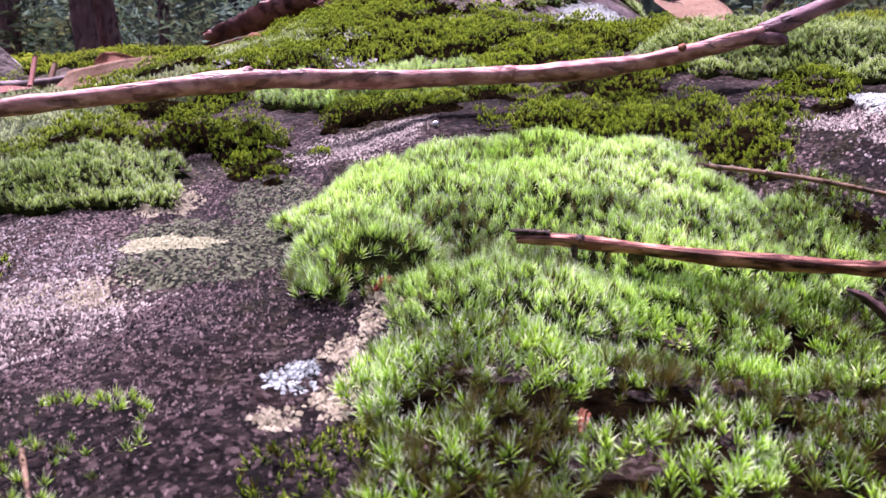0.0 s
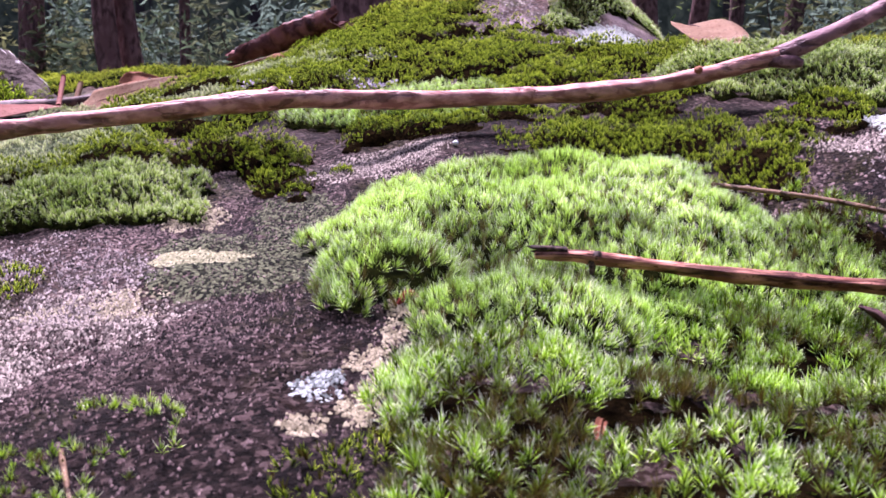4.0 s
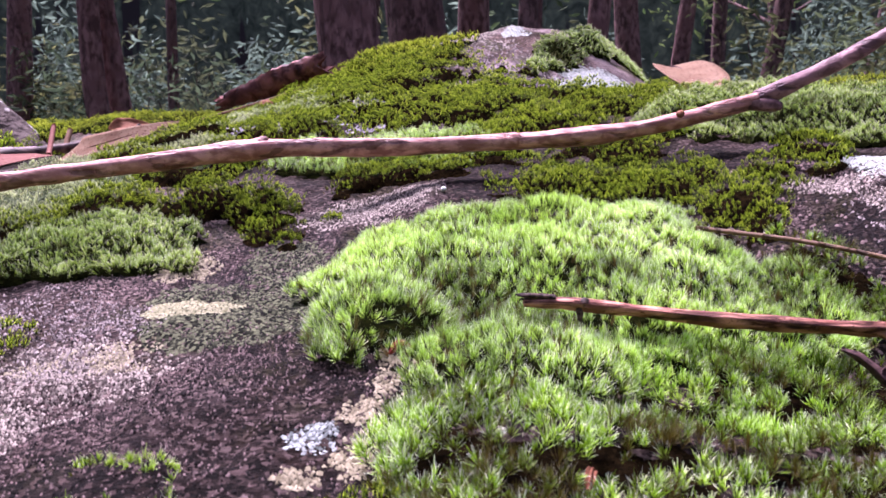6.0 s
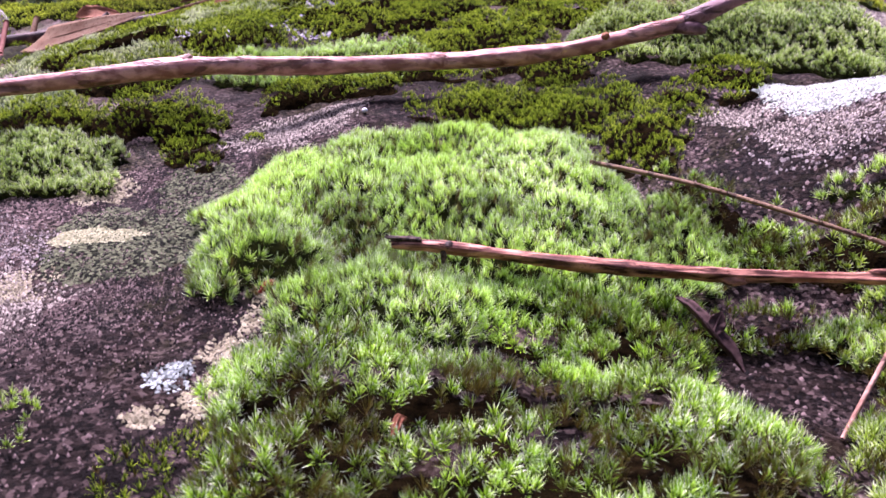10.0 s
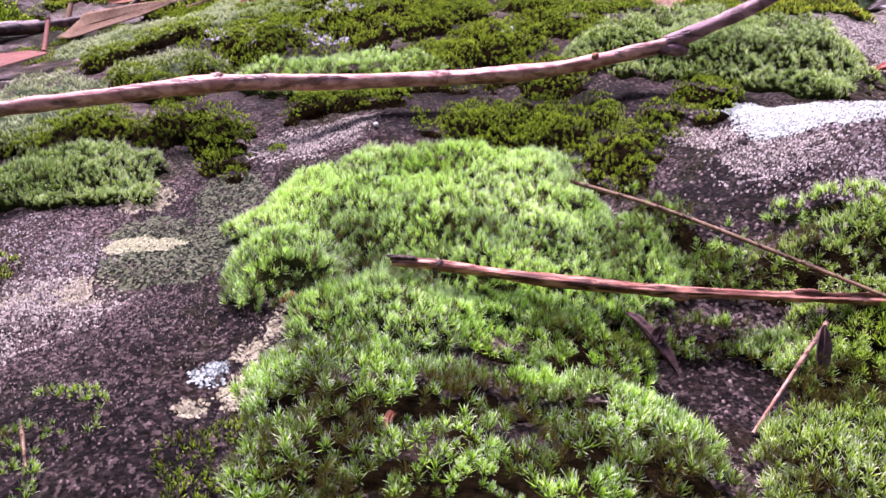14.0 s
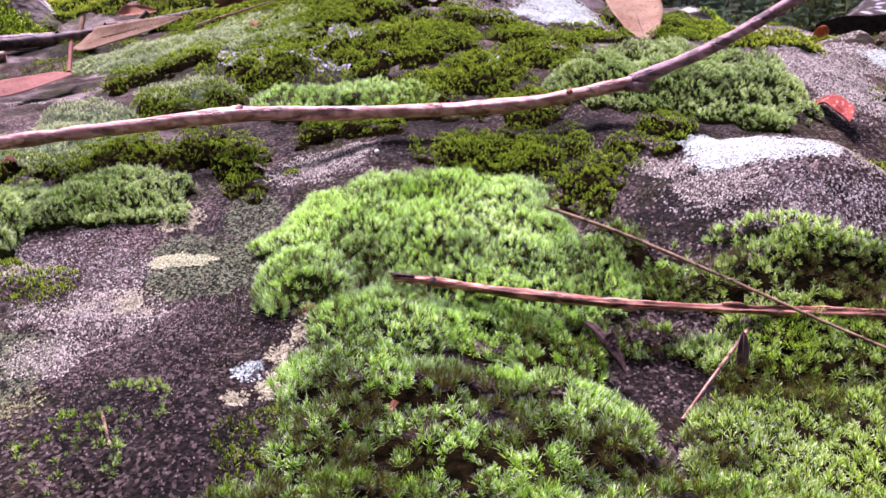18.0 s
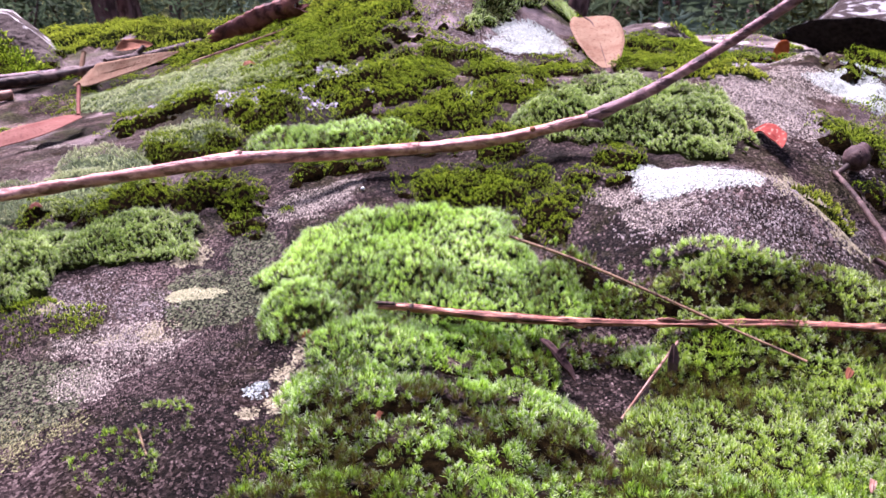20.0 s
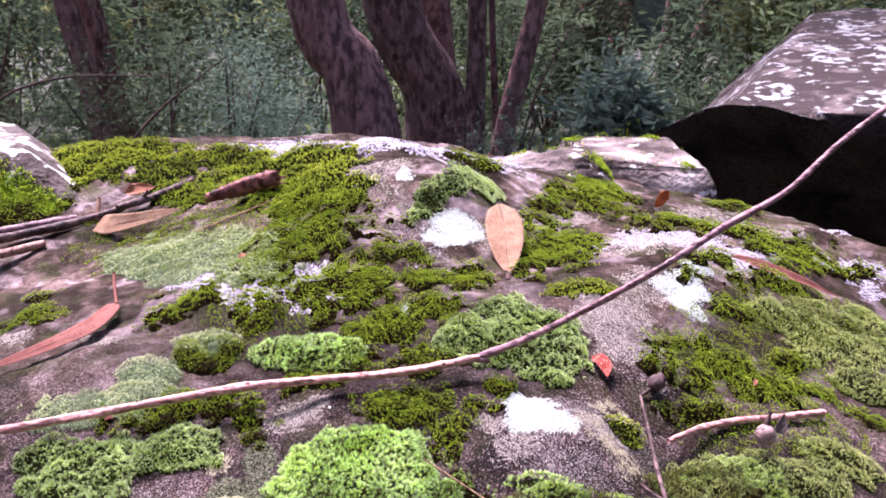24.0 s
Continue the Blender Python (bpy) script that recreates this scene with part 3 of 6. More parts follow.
def lump(name, label, centre, size, turn, seed, mat, blocky=0.35, undercut=0.0, mossy=(), cuts=(), bare_edge=None):
    """A loose boulder: a worn block with noise, and moss where it holds (kind, patch size, cover, lowest and highest facing, length)."""
    p, tri = ball(6)
    p = np.sign(p) * np.abs(p) ** (1 - blocky)
    p /= np.maximum(np.linalg.norm(p, axis=1)[:, None] ** 0.5, 0.2)
    d = (1 + 0.16 * ripple(p[:, 0] + p[:, 2] * 0.6, p[:, 1] - p[:, 2] * 0.5, 0.8, seed, 3) + 0.05 * ripple(p[:, 0] + p[:, 2], p[:, 1] + p[:, 2] * 0.7, 0.2, seed + 1, 3)
         + 0.012 * ripple(p[:, 0] - p[:, 2], p[:, 1] + p[:, 2], 0.05, seed + 2, 2))
    p = p * d[:, None]
    hollow = np.clip(0.35 - p[:, 2], 0, 1) * undercut
    p[:, 1] += np.where(p[:, 1] < 0.4, hollow, 0)
    p = p * np.array(size)
    p = p @ np.array(pose(0, 0, 0, *turn).to_3x3()).T
    for nx, ny, nz, d in cuts:
        n = np.array((nx, ny, nz)) / math.sqrt(nx * nx + ny * ny + nz * nz)
        over = np.maximum(p @ n - (d - n @ np.array(centre)), 0)
        p = p - n * (over * 0.94)[:, None]
        p = p + (over > 0)[:, None] * n * (0.012 * ripple(p[:, 0] * 1.3 + p[:, 2], p[:, 1] + p[:, 2] * 0.6, 0.16, seed + 5, 4))[:, None]
    root = thing(name, centre, label, "rock")
    part("stone", mesh_of("stone", p, [tri], mat), root)
    n = np.cross(p[tri[:, 1]] - p[tri[:, 0]], p[tri[:, 2]] - p[tri[:, 0]])
    area = np.linalg.norm(n, axis=1)
    n /= area[:, None]
    mid = p[tri].mean(1)
    for k, (kind, patch, cover, low, high, length) in enumerate(mossy):
        h = ripple(mid[:, 0] + mid[:, 2] * 0.4, mid[:, 1] + mid[:, 2], patch, seed + 50 + k, 3)
        on = np.where((h > cover) & (n[:, 2] > low) & (n[:, 2] < high) & (mid[:, 2] > 0.4 * size[2]))[0]
        if bare_edge is not None:        # a bare band along the crest that the first cut leaves
            nx, ny, nz, d = cuts[0]
            c0 = np.array((nx, ny, nz)) / math.sqrt(nx * nx + ny * ny + nz * nz)
            below = d - (mid[on] + np.array(centre)) @ c0
            on = on[below > bare_edge * (1 + 0.6 * ripple(mid[on][:, 0], mid[on][:, 1] + mid[on][:, 2], 0.05, seed + 9, 3))]
        rng = np.random.default_rng(seed + k)
        on = np.repeat(on, 3)
        c = mid[on] + rng.normal(0, 0.35, (len(on), 3)) * np.sqrt(area[on])[:, None]
        part("moss_carpet", tufts("moss_carpet", c, n[on], length, LEAVES[kind], rng), root, "moss shoots", "stuff")
    return root


def tufts(name, foot, axis, length, mat, rng, leaves=4, width=0.26):
    """Small rosettes of pointed leaves on any surface."""
    n = len(foot)
    axis = axis + 0.3 * rng.standard_normal((n, 3)) + np.array((0, 0, 0.4))
    axis /= np.linalg.norm(axis, axis=1)[:, None]
    d = axis[:, None] + 0.75 * rng.standard_normal((n, leaves, 3))
    d /= np.linalg.norm(d, axis=2)[..., None]
    s = np.cross(d, rng.standard_normal((n, leaves, 3)))
    s /= np.linalg.norm(s, axis=2)[..., None]
    L = length * rng.uniform(0.6, 1.2, (n, leaves, 1))
    b = foot[:, None] + np.zeros_like(d)
    P = np.stack([b, b + d * L * 0.5 + s * L * width * 0.5, b + d * L * 0.5 - s * L * width * 0.5, b + d * L], 2)
    at = np.arange(n * leaves)[:, None] * 4
    tone = np.repeat(np.clip(0.3 + 0.3 * rng.standard_normal(n), 0, 1), leaves * 4)
    return mesh_of(name, P, [np.vstack([at + np.array((0, 1, 2)), at + np.array((1, 3, 2))])], mat, True,
                   {"tip": np.tile(np.array((0.0, 0.55, 0.55, 1.0)), n * leaves), "tone": tone})

# ---- mosses and lichens ----
def inside(x, y, blobs, edge, seed):
    """1 in the middle of the nearest blob, 0 on its ragged edge, below 0 outside."""
    q = np.full(np.shape(x), -9.0)
    for bx, by, rx, ry, turn in blobs:
        rx, ry = max(rx, 0.004) * 1.08, max(ry, 0.004) * 1.08
        c, s = math.cos(radians(turn)), math.sin(radians(turn))
        u, v = ((x - bx) * c + (y - by) * s) / rx, ((y - by) * c - (x - bx) * s) / ry
        q = np.maximum(q, 1 - (u * u + v * v))
    return q + edge * (ripple(x, y, 0.026, seed, 3) + 0.5 * ripple(x, y, 0.007, seed + 9, 2))


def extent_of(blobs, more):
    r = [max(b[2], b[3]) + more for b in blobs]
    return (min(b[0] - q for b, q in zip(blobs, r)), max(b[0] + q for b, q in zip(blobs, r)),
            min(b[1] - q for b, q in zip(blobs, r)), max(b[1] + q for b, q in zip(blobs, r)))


#           spacing, leaves, length, width, stem, spread, gaps, lumps, ragged edge, clump, bed
HABITS = {
    "star": (0.00185, 20, 0.0034, 0.00026, 0.0022, 0.84, -0.70, 0.12, 0.50, 0.0150, "green"),
    "open": (0.00205, 21, 0.0033, 0.00018, 0.0026, 0.92, 0.00, 0.58, 0.60, 0.0130, "brown"),
    "starfat": (0.00202, 17, 0.0031, 0.00020, 0.0024, 0.92, -0.12, 0.38, 0.60, 0.0160, "brown"),
    "sparse": (0.00270, 13, 0.0023, 0.00022, 0.0010, 1.00, 0.10, 0.40, 0.90, 0.0110, "brown"),
    "velvet": (0.00150, 11, 0.0025, 0.00026, 0.0018, 0.80, -0.14, 0.42, 0.80, 0.0072, "green"),
    "hoar": (0.00170, 8, 0.0022, 0.00034, 0.0016, 0.80, -0.35, 0.40, 0.90, 0.0110, "pale"),
    "dark": (0.00164, 11, 0.0017, 0.00030, 0.0014, 0.90, -0.16, 0.72, 1.00, 0.0140, "brown"),
    "patchy": (0.00176, 11, 0.0017, 0.00031, 0.0014, 0.90, 0.16, 0.90, 1.20, 0.0125, "brown"),
    "pale": (0.00185, 8, 0.0024, 0.00040, 0.0020, 0.75, -0.25, 0.40, 0.80, 0.0140, "green"),
    "film": (0.00230, 8, 0.0019, 0.00040, 0.0014, 0.90, -0.16, 0.80, 1.00, 0.0110, "brown"),
    "yellow": (0.00230, 8, 0.0024, 0.00056, 0.0020, 0.80, -0.30, 0.60, 0.90, 0.0150, "green"),
}
NEAR = ("star", "open", "starfat", "sparse")
LOW = ("dark", "patchy")
# bare pockets that the shoots leave open
POCKETS = [(0.119, 0.188, 0.019, 0.012, 12), (0.118, 0.172, 0.010, 0.011, 30), (0.130, 0.178, 0.012, 0.007, 45), (0.140, 0.260, 0.014, 0.008, -27), (0.053, 0.195, 0.008, 0.006, 16),
           (-0.015, 0.203, 0.010, 0.005, 14), (0.012, 0.166, 0.009, 0.004, -8), (0.030, 0.141, 0.009, 0.006, 20), (0.060, 0.148, 0.008, 0.005, -15)]
grown = 0


def moss(kind, label, height, blobs):
    """A cushion: a soft bed that follows the rock, and a rosette of pointed leaves for each shoot."""
    global grown
    grown += 1
    seed = 100 + grown
    rng = np.random.default_rng(seed)
    gap, leaves, length, width, stem, spread, bare, lumps, ragged, clump, bed = HABITS[kind]
    height = height / 1000
    far = sum(b[1] for b in blobs) / len(blobs)
    wide = 1 + max(0.0, far - 0.38) * (0.9 if kind in ("velvet", "hoar") else 1.6)
    gap, length, width, stem = gap * wide, length * wide ** 0.6, width * wide ** 0.9, stem * wide ** 0.5
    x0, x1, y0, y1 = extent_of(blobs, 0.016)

    def swell(x, y):
        q = inside(x, y, blobs, ragged, seed)
        if kind in ("open", "starfat", "star"):
            q = np.minimum(q, -1.3 * inside(x, y, POCKETS, 0.5, 77) + 0.1)
        puff = pillows(x + 0.004 * ripple(x, y, 0.012, seed + 1, 2), y + 0.004 * ripple(x, y, 0.012, seed + 2, 2), clump * wide, seed)
        if kind in NEAR:
            puff = 0.85 * puff + 0.15 * pillows(x, y, 0.0062, seed + 31)
        lift = height * np.clip(q, 0, 1) ** 0.75 * (1 - lumps + 1.5 * lumps * puff) * (1 + 0.35 * ripple(x, y, 0.05, seed + 7, 2))
        if kind in LOW:
            q = q - (0.60 if kind == "dark" else 0.72) * (1 - puff) + 0.16 + 0.30 * ripple(x, y, 0.034 * wide, seed + 15, 2)
            lift = lift * np.clip(q * 3, 0, 1)
        return q, lift

    root = thing("moss_cushion", (*[float(v) for v in blobs[0][:2]], float(lie(*blobs[0][:2]))), label, "moss", "moss cushions on the boulder")
    # the bed: matted moss whose dark colour holds the shade between shoots
    step = gap * 1.15
    xs, ys = np.arange(x0, x1, step), np.arange(y0, y1, step)
    X, Y = np.meshgrid(xs, ys)
    q, lift = swell(X, Y)
    rough = 0.0011 * wide * ripple(X, Y, 0.0035 * wide, seed + 12, 2)
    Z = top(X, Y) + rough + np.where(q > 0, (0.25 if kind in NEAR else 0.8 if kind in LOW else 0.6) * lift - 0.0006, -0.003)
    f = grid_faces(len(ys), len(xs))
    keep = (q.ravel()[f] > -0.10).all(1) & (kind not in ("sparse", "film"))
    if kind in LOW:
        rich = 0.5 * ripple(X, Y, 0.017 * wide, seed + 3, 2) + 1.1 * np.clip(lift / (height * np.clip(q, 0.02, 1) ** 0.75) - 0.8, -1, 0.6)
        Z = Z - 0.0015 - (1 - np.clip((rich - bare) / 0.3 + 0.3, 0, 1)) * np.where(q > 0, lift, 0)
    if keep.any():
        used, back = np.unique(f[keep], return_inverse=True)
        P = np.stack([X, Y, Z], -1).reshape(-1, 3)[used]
        part("moss_bed", mesh_of("moss_bed", local(P, root), [back.reshape(-1, 4)], BEDS[bed]), root, "matted base, dark with gap shade put into it", "stuff")
    # the shoots
    fine = gap * 0.72
    xs, ys = np.arange(x0, x1, fine), np.arange(y0, y1, fine)
    X, Y = np.meshgrid(xs, ys)
    X = (X + rng.uniform(-0.5, 0.5, X.shape) * fine).ravel()
    Y = (Y + rng.uniform(-0.5, 0.5, Y.shape) * fine).ravel()
    q, lift = swell(X, Y)
    keep = (q > 0) & (rng.uniform(0, 1, X.shape) < np.where(q < 0.3, 1.0, 0.44 if kind in NEAR else 0.52))
    X, Y, q, lift = X[keep], Y[keep], q[keep], lift[keep]
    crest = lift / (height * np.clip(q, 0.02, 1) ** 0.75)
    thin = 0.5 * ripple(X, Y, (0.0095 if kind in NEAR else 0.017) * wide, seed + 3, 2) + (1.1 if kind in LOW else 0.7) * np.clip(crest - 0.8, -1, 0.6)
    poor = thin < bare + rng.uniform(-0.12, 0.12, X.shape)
    ok = (q > rng.uniform(-0.02, 0.12, X.shape)) & ~(poor & (rng.uniform(0, 1, X.shape) < {"film": 0.88, "sparse": 0.95, "dark": 0.92, "patchy": 0.94, "open": 0.85, "starfat": 0.75, "star": 0.6}.get(kind, 0.35)))
    X, Y, q, lift, thin, poor = X[ok], Y[ok], q[ok], lift[ok], thin[ok], poor[ok]
    n = len(X)
    if not n:
        return root
    e = 0.002
    zx = (lie(X + e, Y) + swell(X + e, Y)[1] - lie(X, Y) - lift) / e
    zy = (lie(X, Y + e) + swell(X, Y + e)[1] - lie(X, Y) - lift) / e
    axis = np.stack([-0.55 * np.clip(zx, -1.6, 1.6), -0.55 * np.clip(zy, -1.6, 1.6), np.ones(n)], 1)
    axis /= np.linalg.norm(axis, axis=1)[:, None]
    axis = axis + np.array([0, 0, 0.3]) + 0.28 * rng.standard_normal((n, 3))
    axis /= np.linalg.norm(axis, axis=1)[:, None]
    a = np.cross(axis, np.array([0.31, 0.95, 0.02]))
    a /= np.linalg.norm(a, axis=1)[:, None]
    b = np.cross(axis, a)
    grow = (rng.uniform(0.8, 1.15, n) if kind == "star" else rng.uniform(0.65, 1.25, n)) * (1 + 0.25 * np.clip(thin, -1, 1)) * np.where(poor, 0.6, 1.0)
    foot = np.stack([X, Y, top(X, Y) + lift * np.where(poor, 0.75, 1.0)], 1)
    k = np.arange(leaves)
    lay = (k / max(leaves - 1, 1))[None] + rng.uniform(-0.08, 0.08, (n, leaves))          # 0 inner, 1 outer leaves
    phi = k[None] * 2.4 + rng.uniform(0, 6.28, (n, 1)) + rng.uniform(-0.3, 0.3, (n, leaves))
    theta = spread * (0.12 + 0.95 * lay)
    out = np.cos(phi)[..., None] * a[:, None] + np.sin(phi)[..., None] * b[:, None]
    side = np.cross(out, axis[:, None])
    ax = axis[:, None]
    L = (length * grow)[:, None, None] * rng.uniform(0.75, 1.15, (n, leaves, 1))
    W = width * rng.uniform(0.8, 1.2, (n, leaves, 1)) * 0.5
    base = foot[:, None] + ax * ((stem * grow)[:, None] * (1 - 0.55 * lay))[..., None]
    d = np.cos(theta)[..., None] * ax + np.sin(theta)[..., None] * out
    count = n * leaves
    if kind in ("open", "starfat"):        # arching leaves, broadest half way up
        bent = theta + rng.uniform(0.0, 0.35, theta.shape)
        far_d = np.cos(bent)[..., None] * ax + np.sin(bent)[..., None] * out
        mid = base + d * L * 0.5
        P = np.stack([base - side * W * 0.6, base + side * W * 0.6, mid + side * W, mid - side * W, mid + far_d * L * 0.5], 2)
        each = 5
        at = np.arange(count)[:, None] * 5
        faces = [at + np.array((0, 1, 2, 3)), at + np.array((3, 2, 4))]
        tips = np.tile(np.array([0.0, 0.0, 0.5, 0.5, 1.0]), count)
    else:
        P = np.stack([base - side * W, base + side * W, base + d * L], 2)
        each = 3
        faces = [np.arange(count * 3).reshape(-1, 3)]
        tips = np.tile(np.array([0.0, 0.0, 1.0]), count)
    # thin is low in creases, so tone paints their shade onto the shoots
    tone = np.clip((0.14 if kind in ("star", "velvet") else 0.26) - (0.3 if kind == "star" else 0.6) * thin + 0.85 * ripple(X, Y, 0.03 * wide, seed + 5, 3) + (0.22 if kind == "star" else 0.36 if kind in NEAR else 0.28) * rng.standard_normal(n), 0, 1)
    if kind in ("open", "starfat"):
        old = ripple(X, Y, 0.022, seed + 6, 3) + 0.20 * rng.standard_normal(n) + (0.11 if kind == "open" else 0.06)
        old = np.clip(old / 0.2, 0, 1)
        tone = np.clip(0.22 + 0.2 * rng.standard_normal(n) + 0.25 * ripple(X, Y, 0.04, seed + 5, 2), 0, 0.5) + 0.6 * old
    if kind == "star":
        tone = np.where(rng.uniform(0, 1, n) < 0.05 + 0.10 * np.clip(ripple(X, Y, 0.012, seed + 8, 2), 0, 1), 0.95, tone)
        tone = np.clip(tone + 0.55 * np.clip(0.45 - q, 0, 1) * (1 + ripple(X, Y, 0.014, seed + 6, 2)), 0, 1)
    # crease and gap shoots take still more of that painted shade
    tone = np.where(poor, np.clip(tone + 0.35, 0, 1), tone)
    # pale hair points by patches; more at cushion edges, a backlit rim put into colour
    frost = np.clip((0.74 if kind == "star" else 0.60) + 0.8 * ripple(X, Y, 0.028, seed + 21, 3) + 0.9 * np.clip(0.35 - q, 0, 1) + 0.22 * rng.standard_normal(n) + (0.35 if kind == "velvet" else 0.0), 0, 1)
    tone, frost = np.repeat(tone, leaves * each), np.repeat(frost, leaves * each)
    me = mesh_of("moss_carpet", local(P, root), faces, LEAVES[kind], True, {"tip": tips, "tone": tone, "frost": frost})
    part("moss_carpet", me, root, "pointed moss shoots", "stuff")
    return root


def lichen(kind, label, thick, blobs):
    """A crust of small flat-topped granules that thin out towards its edge."""
    global grown
    grown += 1
    seed = 300 + grown
    rng = np.random.default_rng(seed)
    far = sum(b[1] for b in blobs) / len(blobs)
    gap = {"white": 0.00058, "lemon": 0.00062, "blue": 0.00055, "rim": 0.0009, "butter": 0.0007, "sage": 0.00100, "cream": 0.0008, "hoar": 0.0012, "faint": 0.0008}[kind] * (1 + max(0.0, far - 0.3) * (1.0 if kind == "white" else 2.0))
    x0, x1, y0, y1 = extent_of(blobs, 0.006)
    xs, ys = np.arange(x0, x1, gap), np.arange(y0, y1, gap)
    X, Y = np.meshgrid(xs, ys)
    X = (X + rng.uniform(-0.5, 0.5, X.shape) * gap).ravel()
    Y = (Y + rng.uniform(-0.5, 0.5, Y.shape) * gap).ravel()
    q = inside(X, Y, blobs, {"white": 0.95, "lemon": 0.6, "blue": 1.0, "sage": 0.6, "butter": 0.8}.get(kind, 0.85), seed)
    if kind in ("white", "lemon", "blue"):
        q = q + 0.05
    dense = {"white": 1.2, "lemon": 3.5, "blue": 1.15, "rim": 0.8, "butter": 0.8, "sage": 5.0, "cream": 1.5, "hoar": 2.2, "faint": 0.42}[kind]
    if kind == "butter":
        dense = dense * np.clip(0.9 + 1.6 * ripple(X, Y, 0.007, seed + 4, 2), 0, 1.6)
    ok = rng.uniform(0, 1, X.shape) < np.clip(q * dense, 0, 0.97)
    X, Y = X[ok], Y[ok]
    n = len(X)
    root = thing("lichen_patch", (*[float(v) for v in blobs[0][:2]], float(lie(*blobs[0][:2]))), label, "lichen", "lichen patches on the boulder")
    a = np.arange(4) / 4 * 2 * np.pi
    r = gap * (rng.uniform(0.6, 1.2, (n, 1)) if kind in ("white", "butter", "lemon", "blue", "sage") else rng.uniform(0.35, 0.85, (n, 1))) * rng.uniform(0.7, 1.4, (n, 4))
    spin = a[None] + rng.uniform(0, 6.28, (n, 1))
    lowx, lowy = X[:, None] + r * np.cos(spin), Y[:, None] + r * np.sin(spin)
    z = top(lowx, lowy)
    up = thick / 1000 * (0.4 if kind in ("white", "lemon", "blue") else 1.0) * rng.uniform(0.3, 1.0, (n, 1))
    z = z + (0.0005 if kind in ("white", "lemon", "blue") else 0.0003)
    low = np.stack([lowx, lowy, z - 0.0003], -1)
    mid = np.stack([X, Y, z.mean(1) + up[:, 0]], -1)[:, None]
    P = np.concatenate([low, mid], 1)
    k = np.arange(4)
    edge = q[ok] < 0.3
    for name, label_, on in (("crust", "granular lichen crust", ~edge), ("rim", "thin scattered rim", edge)):
        if on.sum():
            tris = np.stack([k, (k + 1) % 4, np.full(4, 4)], 1)[None] + np.arange(on.sum())[:, None, None] * 5
            part(name, mesh_of(name, local(P[on], root), [tris.reshape(-1, 3)], CRUSTS[kind]), root, label_, "stuff")
    return root


def grit(x0, x1, y0, y1, gap, seed):
    """Loose-set quartz grains standing out of the bare sandstone."""
    rng = np.random.default_rng(seed)
    X, Y = np.meshgrid(np.arange(x0, x1, gap), np.arange(y0, y1, gap))
    X = (X + rng.uniform(-0.5, 0.5, X.shape) * gap).ravel()
    Y = (Y + rng.uniform(-0.5, 0.5, Y.shape) * gap).ravel()
    ok = rng.uniform(0, 1, X.shape) < np.clip(0.55 + 0.8 * ripple(X, Y, 0.03, seed, 3), 0.05, 0.95)
    for wx, wy, wz, inner, outer in DARK_PATCHES:
        ok &= rng.uniform(0, 1, X.shape) < np.clip((np.hypot(X - wx, Y - wy) - inner) / (outer - inner), 0.45, 1)
    X, Y = X[ok], Y[ok]
    n = len(X)
    a = np.arange(5) / 5 * 2 * np.pi
    r = gap * rng.uniform(0.25, 0.6, (n, 1)) * rng.uniform(0.7, 1.3, (n, 5))
    spin = a[None] + rng.uniform(0, 6.28, (n, 1))
    gx, gy = X[:, None] + r * np.cos(spin), Y[:, None] + r * np.sin(spin)
    z = top(gx, gy)
    z = z + 0.0004
    low = np.stack([gx, gy, z - 0.0006], -1)
    peak = np.stack([X, Y, z.mean(1) + r.mean(1) * rng.uniform(0.15, 0.5, n)], -1)[:, None]
    P = np.concatenate([low, peak], 1)
    k = np.arange(5)
    tris = np.stack([k, (k + 1) % 5, np.full(5, 5)], 1)[None] + np.arange(n)[:, None, None] * 6
    tagged(new("quartz_grit", mesh_of("quartz_grit", P, [tris.reshape(-1, 3)], CRUSTS["grit"])), "dark and pinkish quartz grains standing out of the sandstone", "grit", kind="stuff")


grit(-0.17, 0.0, 0.09, 0.27, 0.00088, 7)
grit(-0.27, -0.17, 0.12, 0.36, 0.00135, 9)
grit(-0.17, 0.0, 0.27, 0.38, 0.00125, 11)
grit(0.10, 0.30, 0.14, 0.36, 0.0017, 8)

# ---- mosses and lichens: each blob is x, y, half length, half width, turn ----
moss("star", "bright green cushion of star moss on bare sandstone", 9.5, [(0.027, 0.270, 0.065, 0.054, 1), (0.067, 0.235, 0.049, 0.031, 8), (-0.019, 0.224, 0.020, 0.026, 2), (0.017, 0.193, 0.026, 0.019, 9)])
moss("open", "patchy star moss with dark gaps beside bare rock", 7, [(0.012, 0.150, 0.026, 0.031, 6), (0.040, 0.138, 0.038, 0.034, 9), (0.070, 0.137, 0.032, 0.030, 12), (0.003, 0.121, 0.014, 0.014, 3), (0.052, 0.116, 0.051, 0.014, 7), (0.092, 0.123, 0.018, 0.012, 11)])
moss("open", "dark open star moss round a small bare pocket", 6, [(0.071, 0.199, 0.036, 0.015, 15), (0.082, 0.185, 0.019, 0.010, 18), (0.113, 0.205, 0.023, 0.008, 6)])
moss("starfat", "broad yellow-green star moss under a fallen stick", 8, [(0.185, 0.227, 0.065, 0.012, -7), (0.237, 0.216, 0.070, 0.015, 16), (0.201, 0.193, 0.077, 0.024, 0), (0.172, 0.137, 0.047, 0.049, 3), (0.239, 0.153, 0.071, 0.056, 6)])
moss("open", "small clumps of dark star moss beside a thin needle", 9, [(0.116, 0.254, 0.016, 0.013, -8), (0.130, 0.242, 0.011, 0.010, -12), (0.112, 0.271, 0.009, 0.007, -11)])
